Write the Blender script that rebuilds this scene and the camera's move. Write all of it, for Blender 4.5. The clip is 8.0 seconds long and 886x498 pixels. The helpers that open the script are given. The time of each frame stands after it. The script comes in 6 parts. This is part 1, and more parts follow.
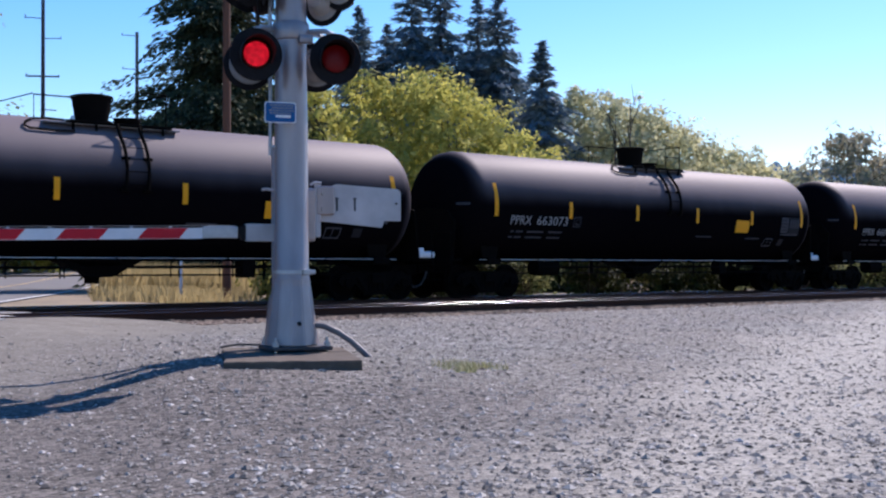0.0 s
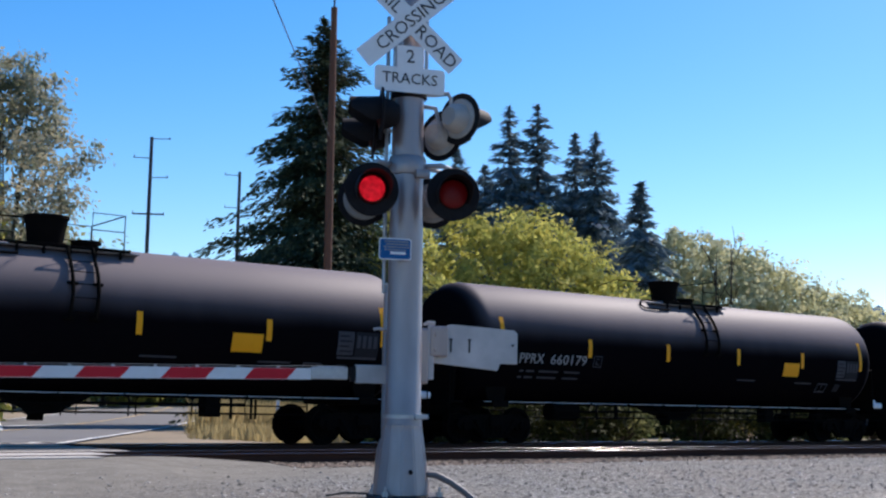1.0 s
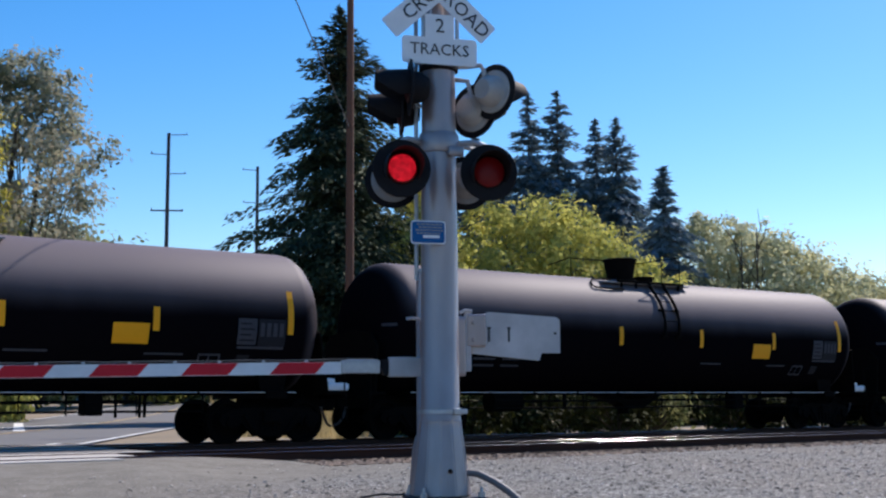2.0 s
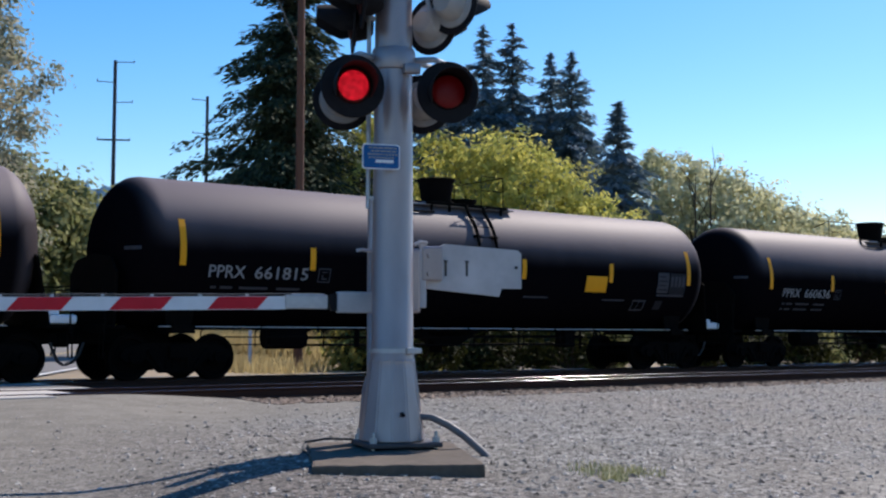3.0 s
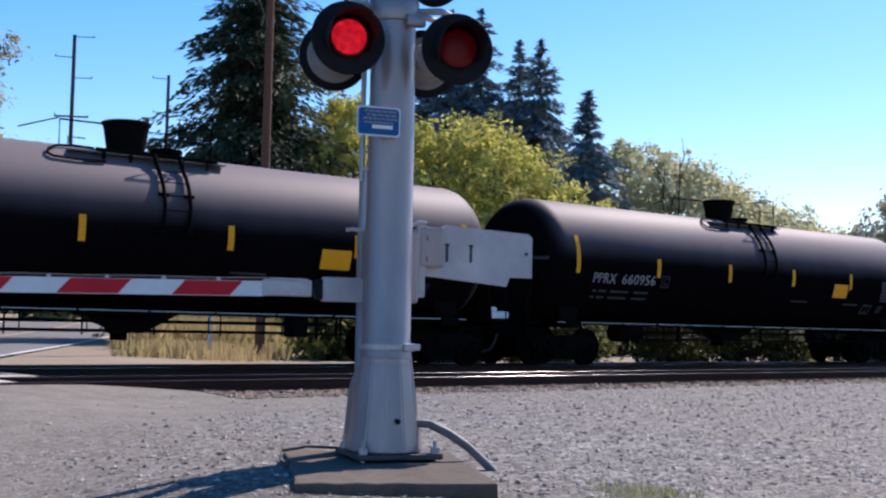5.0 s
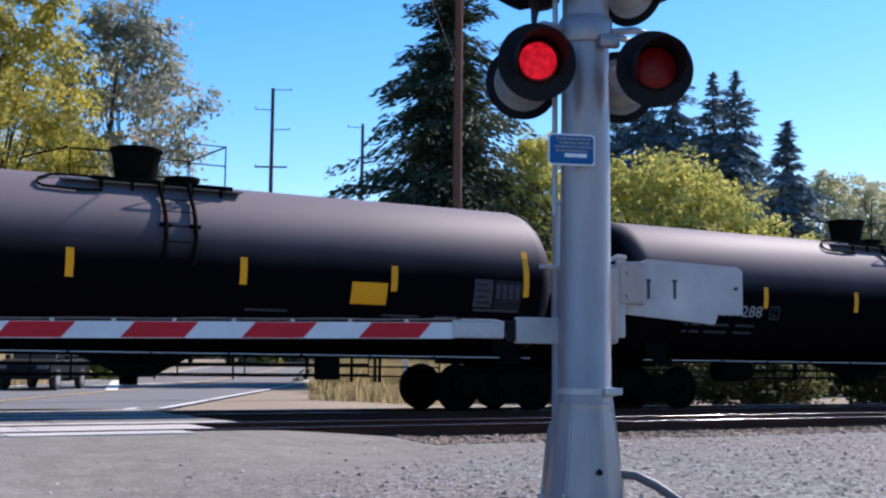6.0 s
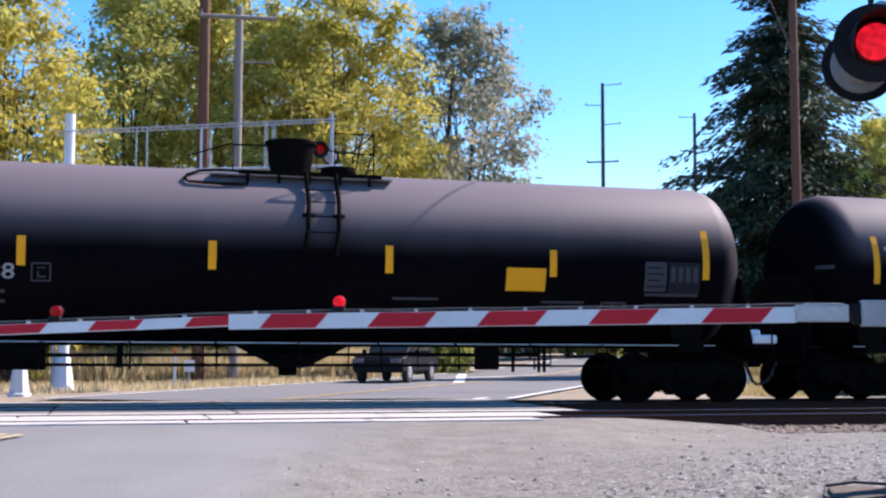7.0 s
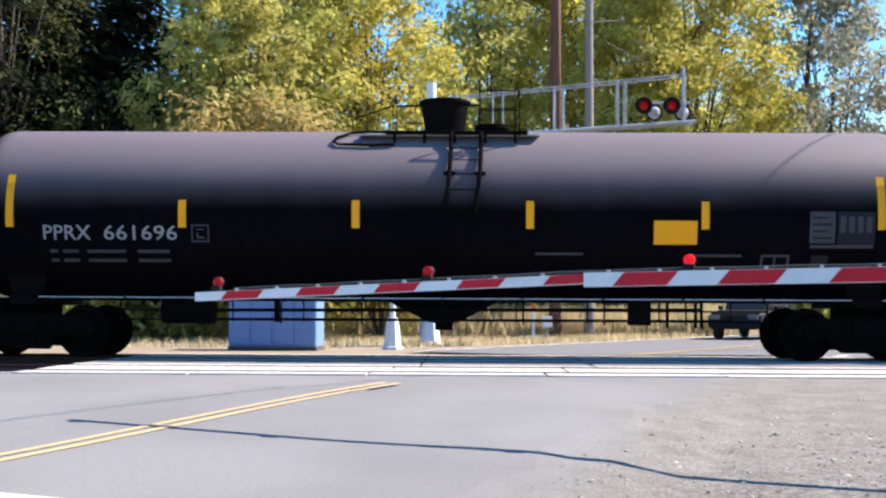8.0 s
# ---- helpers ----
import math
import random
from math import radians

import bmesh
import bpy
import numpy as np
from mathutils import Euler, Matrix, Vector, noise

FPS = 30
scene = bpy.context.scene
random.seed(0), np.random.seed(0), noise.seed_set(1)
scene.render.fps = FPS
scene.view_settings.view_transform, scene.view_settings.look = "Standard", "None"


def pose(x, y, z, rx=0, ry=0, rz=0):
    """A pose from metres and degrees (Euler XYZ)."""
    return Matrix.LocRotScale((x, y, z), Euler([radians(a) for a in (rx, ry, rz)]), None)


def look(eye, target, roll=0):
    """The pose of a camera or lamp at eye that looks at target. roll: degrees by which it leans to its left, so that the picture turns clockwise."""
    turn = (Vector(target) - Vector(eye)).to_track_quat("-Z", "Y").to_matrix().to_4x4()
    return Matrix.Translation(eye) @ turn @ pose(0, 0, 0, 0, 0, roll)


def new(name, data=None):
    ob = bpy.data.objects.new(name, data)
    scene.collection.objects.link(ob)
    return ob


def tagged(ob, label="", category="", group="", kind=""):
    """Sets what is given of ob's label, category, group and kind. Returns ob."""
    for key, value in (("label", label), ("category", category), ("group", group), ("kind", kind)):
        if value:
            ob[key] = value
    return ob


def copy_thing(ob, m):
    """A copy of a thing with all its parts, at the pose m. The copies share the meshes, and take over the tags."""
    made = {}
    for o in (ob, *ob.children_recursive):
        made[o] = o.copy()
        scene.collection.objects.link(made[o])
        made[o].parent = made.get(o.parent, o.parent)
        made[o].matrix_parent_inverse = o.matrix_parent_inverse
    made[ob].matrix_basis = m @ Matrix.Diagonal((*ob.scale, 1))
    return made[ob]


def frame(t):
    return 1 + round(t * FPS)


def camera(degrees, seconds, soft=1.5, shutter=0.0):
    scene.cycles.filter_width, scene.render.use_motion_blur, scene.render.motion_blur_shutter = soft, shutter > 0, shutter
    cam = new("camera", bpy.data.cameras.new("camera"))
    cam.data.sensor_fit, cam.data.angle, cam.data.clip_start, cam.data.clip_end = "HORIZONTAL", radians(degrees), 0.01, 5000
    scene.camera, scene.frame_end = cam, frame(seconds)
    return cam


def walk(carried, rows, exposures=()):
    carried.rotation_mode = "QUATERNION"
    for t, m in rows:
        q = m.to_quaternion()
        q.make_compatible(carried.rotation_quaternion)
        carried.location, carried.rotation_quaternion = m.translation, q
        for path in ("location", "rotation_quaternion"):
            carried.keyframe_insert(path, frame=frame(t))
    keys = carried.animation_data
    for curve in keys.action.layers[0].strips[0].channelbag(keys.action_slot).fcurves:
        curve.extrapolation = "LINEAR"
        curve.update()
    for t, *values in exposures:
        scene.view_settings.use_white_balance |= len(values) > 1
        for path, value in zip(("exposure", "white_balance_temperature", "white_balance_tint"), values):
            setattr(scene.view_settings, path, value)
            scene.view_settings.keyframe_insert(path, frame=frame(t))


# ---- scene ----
cam = camera(39.77, 8.0, soft=2.3, shutter=0.0)
EXPOSURES = [(0.0, 0.62, 6100, 24), (0.5, 0.46, 6000, 21), (1.0, 0.48, 6250, 16), (2.5, 0.40, 6150, 16), (3.0, 0.48, 6350, 15), (3.5, 0.72, 6400, 18), (4.0, 0.45, 6100, 17), (5.5, 0.70, 6350, 24), (6.0, 0.72, 6050, 20), (6.5, 1.08, 6300, 23), (7.0, 1.16, 6300, 22), (7.5, 1.36, 6400, 16), (8.0, 1.44, 6550, 14)]
PATH = [
    (0.0, pose(0.001, -0.000, 0.704, 91.071, 0.256, -41.149)),
    (0.2, pose(0.120, 0.210, 0.730, 92.640, -0.600, -39.800)),
    (0.5, pose(0.300, 0.525, 0.770, 94.620, -1.679, -37.400)),
    (0.8, pose(0.252, 0.640, 0.769, 95.970, -1.155, -37.100)),
    (1.0, pose(0.221, 0.715, 0.768, 97.567, -0.806, -36.901)),
    (1.2, pose(0.241, 0.792, 0.772, 98.598, -0.183, -36.387)),
    (2.3, pose(0.783, 1.828, 0.826, 96.107, 0.529, -36.204)),
    (2.5, pose(0.884, 1.979, 0.845, 95.227, 0.906, -36.715)),
    (3.0, pose(1.159, 2.314, 0.838, 94.107, -0.081, -38.155)),
    (3.5, pose(1.378, 2.712, 0.856, 94.393, -0.985, -39.757)),
    (4.0, pose(1.559, 3.099, 0.870, 94.285, -1.203, -41.009)),
    (5.3, pose(1.934, 3.926, 0.892, 93.385, -1.052, -39.296)),
    (5.5, pose(2.022, 4.045, 0.885, 94.086, -0.881, -37.595)),
    (5.7, pose(2.099, 4.142, 0.887, 94.810, -0.617, -35.229)),
    (6.0, pose(2.184, 4.245, 0.901, 95.350, -0.657, -31.045)),
    (6.3, pose(2.119, 4.191, 0.897, 95.380, -0.561, -26.646)),
    (6.5, pose(2.063, 4.094, 0.885, 95.282, -0.355, -23.415)),
    (6.8, pose(1.986, 3.936, 0.844, 95.223, -0.103, -18.602)),
    (7.0, pose(1.946, 3.845, 0.830, 94.981, -0.202, -15.417)),
    (7.3, pose(1.938, 3.713, 0.833, 94.417, 0.194, -10.395)),
    (7.5, pose(1.882, 3.620, 0.832, 93.966, 0.056, -7.247)),
    (7.8, pose(1.898, 3.460, 0.829, 93.313, -0.017, -2.155)),
    (8.0, pose(1.904, 3.349, 0.828, 92.881, -0.282, 1.079)),
]
walk(cam, PATH, EXPOSURES)

# ---- world and sun ----
SUN_DIR = Vector((0.95, 0.255, 1.0)).normalized()
world = bpy.data.worlds.new("sky_world")
scene.world = world
world.use_nodes = True
_n = world.node_tree.nodes
_sky = _n.new("ShaderNodeTexSky")
_sky.sky_type = "NISHITA"
_sky.sun_disc = False
_sky.sun_elevation = math.asin(SUN_DIR.z)
_sky.sun_rotation = math.atan2(SUN_DIR.x, SUN_DIR.y)
_sky.altitude = 60
_sky.air_density = 1.0
_sky.dust_density = 0.3
_sky.ozone_density = 2.0
_hue = _n.new("ShaderNodeHueSaturation")
_hue.inputs["Saturation"].default_value = 1.45
world.node_tree.links.new(_sky.outputs["Color"], _hue.inputs["Color"])
world.node_tree.links.new(_hue.outputs["Color"], _n["Background"].inputs["Color"])
_n["Background"].inputs["Strength"].default_value = 0.117
sun_data = bpy.data.lights.new("sun", "SUN")
sun_data.energy = 5.0
sun_data.angle = radians(0.53)
sun_data.color = (1.0, 0.915, 0.80)
sun = new("sun", sun_data)
sun.matrix_world = look(SUN_DIR * 60, (0, 0, 0))

# ---- materials ----


def material(name, base, second=None, rough=0.6, metal=0.0, grain=8.0, stain=0.6, bump=0.1, amount=0.5, per_object=0.0, per_island=0.0, spec=0.5, emit=None, strength=0.0, coat=0.0, stretch=(1, 1, 1), translucent=0.0):
    """A surface whose colour wanders between base and second at two scales."""
    m = bpy.data.materials.new(name)
    m.use_nodes = True
    nt = m.node_tree
    bs = nt.nodes["Principled BSDF"]
    second = second or tuple(c * 0.65 for c in base)
    co = nt.nodes.new("ShaderNodeTexCoord")
    mp = nt.nodes.new("ShaderNodeMapping")
    mp.inputs["Scale"].default_value = stretch
    nt.links.new(co.outputs["Object"], mp.inputs["Vector"])
    fine = nt.nodes.new("ShaderNodeTexNoise")
    fine.inputs["Scale"].default_value = grain
    fine.inputs["Detail"].default_value = 6
    wide = nt.nodes.new("ShaderNodeTexNoise")
    wide.inputs["Scale"].default_value = stain
    wide.inputs["Detail"].default_value = 4
    for t in (fine, wide):
        nt.links.new(mp.outputs["Vector"], t.inputs["Vector"])
    mixv = nt.nodes.new("ShaderNodeMath")
    mixv.operation = "MULTIPLY_ADD"
    mixv.inputs[1].default_value = 0.5
    nt.links.new(fine.outputs["Fac"], mixv.inputs[0])
    half = nt.nodes.new("ShaderNodeMath")
    half.operation = "MULTIPLY"
    half.inputs[1].default_value = 0.5
    nt.links.new(wide.outputs["Fac"], half.inputs[0])
    nt.links.new(half.outputs[0], mixv.inputs[2])
    ramp = nt.nodes.new("ShaderNodeMapRange")
    ramp.inputs["From Min"].default_value = 0.5 - 0.25
    ramp.inputs["From Max"].default_value = 0.5 + 0.25
    ramp.inputs["To Min"].default_value = 0.5 - amount
    ramp.inputs["To Max"].default_value = 0.5 + amount
    nt.links.new(mixv.outputs[0], ramp.inputs["Value"])
    fac = ramp.outputs["Result"]
    for on, share, node, out in ((per_object, per_object, "ShaderNodeObjectInfo", "Random"), (per_island, per_island, "ShaderNodeNewGeometry", "Random Per Island")):
        if on:
            src = nt.nodes.new(node)
            add = nt.nodes.new("ShaderNodeMath")
            add.operation = "MULTIPLY_ADD"
            add.inputs[1].default_value = share
            nt.links.new(src.outputs[out], add.inputs[0])
            sub = nt.nodes.new("ShaderNodeMath")
            sub.operation = "SUBTRACT"
            sub.inputs[1].default_value = share / 2
            nt.links.new(fac, sub.inputs[0])
            nt.links.new(sub.outputs[0], add.inputs[2])
            fac = add.outputs[0]
    mix = nt.nodes.new("ShaderNodeMix")
    mix.data_type = "RGBA"
    mix.inputs["A"].default_value = (*base, 1)
    mix.inputs["B"].default_value = (*second, 1)
    nt.links.new(fac, mix.inputs["Factor"])
    nt.links.new(mix.outputs["Result"], bs.inputs["Base Color"])
    bs.inputs["Roughness"].default_value = rough
    bs.inputs["Metallic"].default_value = metal
    bs.inputs["Specular IOR Level"].default_value = spec
    bs.inputs["Coat Weight"].default_value = coat
    if emit:
        bs.inputs["Emission Color"].default_value = (*emit, 1)
        glow = nt.nodes.new("ShaderNodeMapRange")
        glow.inputs["From Min"].default_value, glow.inputs["From Max"].default_value = 0.3, 0.7
        glow.inputs["To Min"].default_value, glow.inputs["To Max"].default_value = 0.45 * strength, 1.3 * strength
        nt.links.new(fine.outputs["Fac"], glow.inputs["Value"])
        nt.links.new(glow.outputs["Result"], bs.inputs["Emission Strength"])
    if bump:
        bp = nt.nodes.new("ShaderNodeBump")
        bp.inputs["Strength"].default_value = min(1.0, bump * 3)
        bp.inputs["Distance"].default_value = 0.02 * bump * 5
        nt.links.new(fine.outputs["Fac"], bp.inputs["Height"])
        nt.links.new(bp.outputs["Normal"], bs.inputs["Normal"])
    if translucent:
        tr = nt.nodes.new("ShaderNodeBsdfTranslucent")
        nt.links.new(mix.outputs["Result"], tr.inputs["Color"])
        ms = nt.nodes.new("ShaderNodeMixShader")
        ms.inputs["Fac"].default_value = translucent
        nt.links.new(bs.outputs["BSDF"], ms.inputs[1])
        nt.links.new(tr.outputs["BSDF"], ms.inputs[2])
        nt.links.new(ms.outputs["Shader"], nt.nodes["Material Output"].inputs["Surface"])
    return m


M = {
    "frame_black": material("grimy_black_steel", (0.0025, 0.0023, 0.0023), (0.0065, 0.0055, 0.005), rough=0.8, spec=0.02, grain=10, stain=1.2, bump=0.06),
    "wheel": material("oily_wheel_steel", (0.0022, 0.002, 0.002), (0.005, 0.004, 0.0036), rough=0.8, spec=0.02, bump=0.04),
    "yellow": material("yellow_reflective_tape", (0.85, 0.36, 0.004), (0.68, 0.28, 0.006), rough=0.55, grain=20, bump=0.01, amount=0.3, spec=0.2),
    "stencil": material("worn_white_stencil", (0.36, 0.36, 0.37), (0.12, 0.12, 0.13), rough=0.75, grain=30, bump=0.0, spec=0.2),
    "stencil_grey": material("faded_grey_stencil", (0.07, 0.07, 0.082), (0.025, 0.025, 0.03), rough=0.7, grain=30, bump=0.0, spec=0.1),
    "silver": material("aluminium_paint", (0.365, 0.312, 0.318), (0.215, 0.182, 0.188), rough=0.34, metal=0.45, grain=6, stain=0.8, bump=0.03, amount=0.5, stretch=(1, 1, 0.35)),
    "galvanised": material("galvanised_steel", (0.46, 0.47, 0.49), (0.30, 0.31, 0.33), rough=0.45, metal=0.6, grain=16, stain=2, bump=0.02),
    "box_white": material("weathered_white_sheet", (0.50, 0.485, 0.49), (0.34, 0.33, 0.335), rough=0.55, grain=6, stain=1.4, bump=0.02, amount=0.7),
    "lamp_black": material("matte_black_lamp_paint", (0.006, 0.0055, 0.007), (0.014, 0.013, 0.015), rough=0.7, grain=18, bump=0.03, spec=0.15),
    "lens_lit": material("lit_red_lens", (0.26, 0.006, 0.008), (0.12, 0.003, 0.004), rough=0.4, grain=22, bump=0.05, emit=(1.0, 0.016, 0.035), strength=0.36, spec=0.1),
    "lens_dim": material("fading_red_lens", (0.14, 0.004, 0.006), (0.06, 0.002, 0.003), rough=0.4, grain=40, bump=0.05, emit=(1.0, 0.01, 0.02), strength=0.008, spec=0.2),
    "lens_mid": material("dimmer_red_lens", (0.20, 0.005, 0.007), (0.09, 0.002, 0.003), rough=0.4, grain=40, bump=0.05, emit=(1.0, 0.01, 0.02), strength=0.06, spec=0.2),
    "lens_off": material("unlit_red_lens", (0.03, 0.003, 0.004), (0.015, 0.002, 0.002), rough=0.45, grain=40, bump=0.05, spec=0.15),
    "deck": material("galvanised_grating", (0.34, 0.33, 0.34), (0.20, 0.19, 0.19), rough=0.6, grain=20, stain=2, bump=0.05),
    "panel_grey": material("dim_grey_data_panel", (0.022, 0.022, 0.027), (0.010, 0.010, 0.013), rough=0.7, grain=20, bump=0.0, spec=0.1),
    "disc_dim": material("dull_grey_disc_back", (0.28, 0.275, 0.27), (0.17, 0.165, 0.16), rough=0.7, grain=10, bump=0.02, spec=0.2),
    "disc_grey": material("pale_grey_disc_back", (0.40, 0.39, 0.38), (0.28, 0.27, 0.26), rough=0.6, grain=10, bump=0.02),
    "conduit": material("grey_plastic_conduit", (0.15, 0.145, 0.155), (0.09, 0.088, 0.095), rough=0.6, grain=10, bump=0.02),
    "silver_white": material("white_painted_pedestal", (0.72, 0.73, 0.75), (0.58, 0.59, 0.61), rough=0.5, grain=5, bump=0.02),
    "orange": material("orange_marker_band", (0.75, 0.16, 0.02), (0.6, 0.13, 0.03), rough=0.5, bump=0.0),
    "white_tape": material("white_reflective_sheeting", (0.74, 0.74, 0.76), (0.58, 0.58, 0.60), rough=0.45, grain=9, stain=1.5, bump=0.01),
    "red_tape": material("red_reflective_sheeting", (0.60, 0.020, 0.035), (0.46, 0.016, 0.026), rough=0.6, grain=9, stain=1.5, bump=0.01, spec=0.2),
    "sign_blue": material("blue_sign_sheeting", (0.006, 0.085, 0.25), (0.009, 0.11, 0.30), rough=0.5, grain=20, bump=0.0, spec=0.2),
    "sign_white": material("white_sign_sheeting", (0.78, 0.78, 0.79), (0.66, 0.66, 0.67), rough=0.5, grain=10, bump=0.0),
    "sign_black": material("black_sign_letters", (0.012, 0.012, 0.015), (0.03, 0.03, 0.03), rough=0.5, bump=0.0),
    "plate_dark": material("grimy_steel_plate", (0.085, 0.078, 0.085), (0.03, 0.027, 0.03), rough=0.6, metal=0.3, grain=12, stain=2, bump=0.05),
    "concrete": material("weathered_concrete", (0.135, 0.112, 0.090), (0.062, 0.052, 0.044), rough=0.95, grain=14, stain=1.6, bump=0.14, spec=0.2),
    "shield_sunlit": material("sunlit_grey_shield_paint", (0.100, 0.090, 0.084), (0.060, 0.054, 0.052), rough=0.8, grain=5, stain=0.6, bump=0.02, spec=0.1),
    "panel": material("pale_concrete_panel", (0.46, 0.435, 0.405), (0.34, 0.32, 0.295), rough=0.9, grain=18, stain=1.0, bump=0.08, spec=0.2),
    "rail_head": material("polished_rail_head", (0.36, 0.36, 0.375), (0.27, 0.27, 0.28), rough=0.13, metal=1.0, grain=30, bump=0.0, stretch=(0.05, 1, 1)),
    "rail_side": material("rusty_rail_side", (0.055, 0.024, 0.016), (0.025, 0.014, 0.012), rough=0.9, grain=12, bump=0.06, spec=0.15),
    "tie": material("creosoted_timber", (0.030, 0.022, 0.018), (0.075, 0.055, 0.042), rough=0.95, grain=10, bump=0.15, stretch=(6, 0.6, 1), per_object=0.4, spec=0.1),
    "stone": material("crushed_stone", (0.40, 0.38, 0.345), (0.075, 0.070, 0.065), rough=0.92, grain=12, bump=0.1, per_island=1.0, amount=0.25, spec=0.25),
    "stone_pale": material("pale_quartz_stone", (0.60, 0.57, 0.54), (0.34, 0.32, 0.30), rough=0.85, grain=12, bump=0.1, per_island=0.8),
    "ballast": material("rusty_ballast_stone", (0.30, 0.225, 0.168), (0.10, 0.078, 0.063), rough=0.92, grain=12, bump=0.15, per_island=0.9, spec=0.2),
    "paint_yellow": material("worn_yellow_road_paint", (0.52, 0.37, 0.17), (0.33, 0.26, 0.16), rough=0.85, grain=25, bump=0.04, amount=0.7, spec=0.2),
    "paint_white": material("worn_white_road_paint", (0.72, 0.72, 0.70), (0.5, 0.5, 0.48), rough=0.75, grain=25, bump=0.04),
    "dry_grass": material("dry_straw_grass", (0.52, 0.41, 0.20), (0.28, 0.235, 0.12), rough=0.9, grain=3, stain=0.4, bump=0.0, per_island=0.6, spec=0.1, translucent=0.5),
    "straw": material("pale_bleached_straw", (0.64, 0.54, 0.33), (0.40, 0.33, 0.19), rough=0.9, grain=3, stain=0.4, bump=0.0, per_island=0.6, spec=0.1, translucent=0.5),
    "pale_grass": material("pale_green_grass", (0.62, 0.53, 0.25), (0.44, 0.41, 0.18), rough=0.8, bump=0.0, per_island=0.6),
    "far_soil": material("dry_verge_soil", (0.30, 0.242, 0.17), (0.17, 0.142, 0.105), rough=0.95, grain=6, stain=0.25, bump=0.2, spec=0.15),
    "wood_brown": material("brown_treated_pole", (0.16, 0.065, 0.035), (0.09, 0.04, 0.025), rough=0.85, grain=8, bump=0.08, stretch=(3, 3, 0.15)),
    "wood_grey": material("weathered_grey_pole", (0.27, 0.235, 0.215), (0.17, 0.145, 0.135), rough=0.9, grain=8, bump=0.08, stretch=(3, 3, 0.15)),
    "steel_dark": material("dark_weathered_steel_pole", (0.035, 0.037, 0.05), (0.06, 0.06, 0.07), rough=0.75, grain=6, bump=0.02, spec=0.2),
    "bark": material("furrowed_bark", (0.10, 0.075, 0.055), (0.05, 0.038, 0.03), rough=0.95, grain=5, bump=0.3, stretch=(3, 3, 0.5)),
    "rubber": material("black_rubber_hose", (0.02, 0.02, 0.024), (0.04, 0.04, 0.045), rough=0.6, bump=0.03),
    "car_paint": material("black_car_paint", (0.006, 0.0065, 0.009), (0.010, 0.010, 0.013), rough=0.6, bump=0.0, spec=0.15),
    "glass_dark": material("tinted_car_glass", (0.02, 0.025, 0.03), (0.03, 0.035, 0.04), rough=0.08, bump=0.0),
    "tyre": material("black_tyre_rubber", (0.02, 0.02, 0.02), (0.035, 0.034, 0.033), rough=0.85, bump=0.05),
    "cabinet": material("pale_blue_grey_cabinet", (0.15, 0.26, 0.50), (0.11, 0.20, 0.39), rough=0.55, grain=5, bump=0.01),
    "cable": material("black_cable", (0.015, 0.015, 0.017), (0.03, 0.03, 0.03), rough=0.6, bump=0.0),
    # distance haze is put into the hill's blue colours
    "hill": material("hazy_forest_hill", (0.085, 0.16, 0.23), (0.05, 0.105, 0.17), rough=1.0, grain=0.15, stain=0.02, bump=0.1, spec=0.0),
}


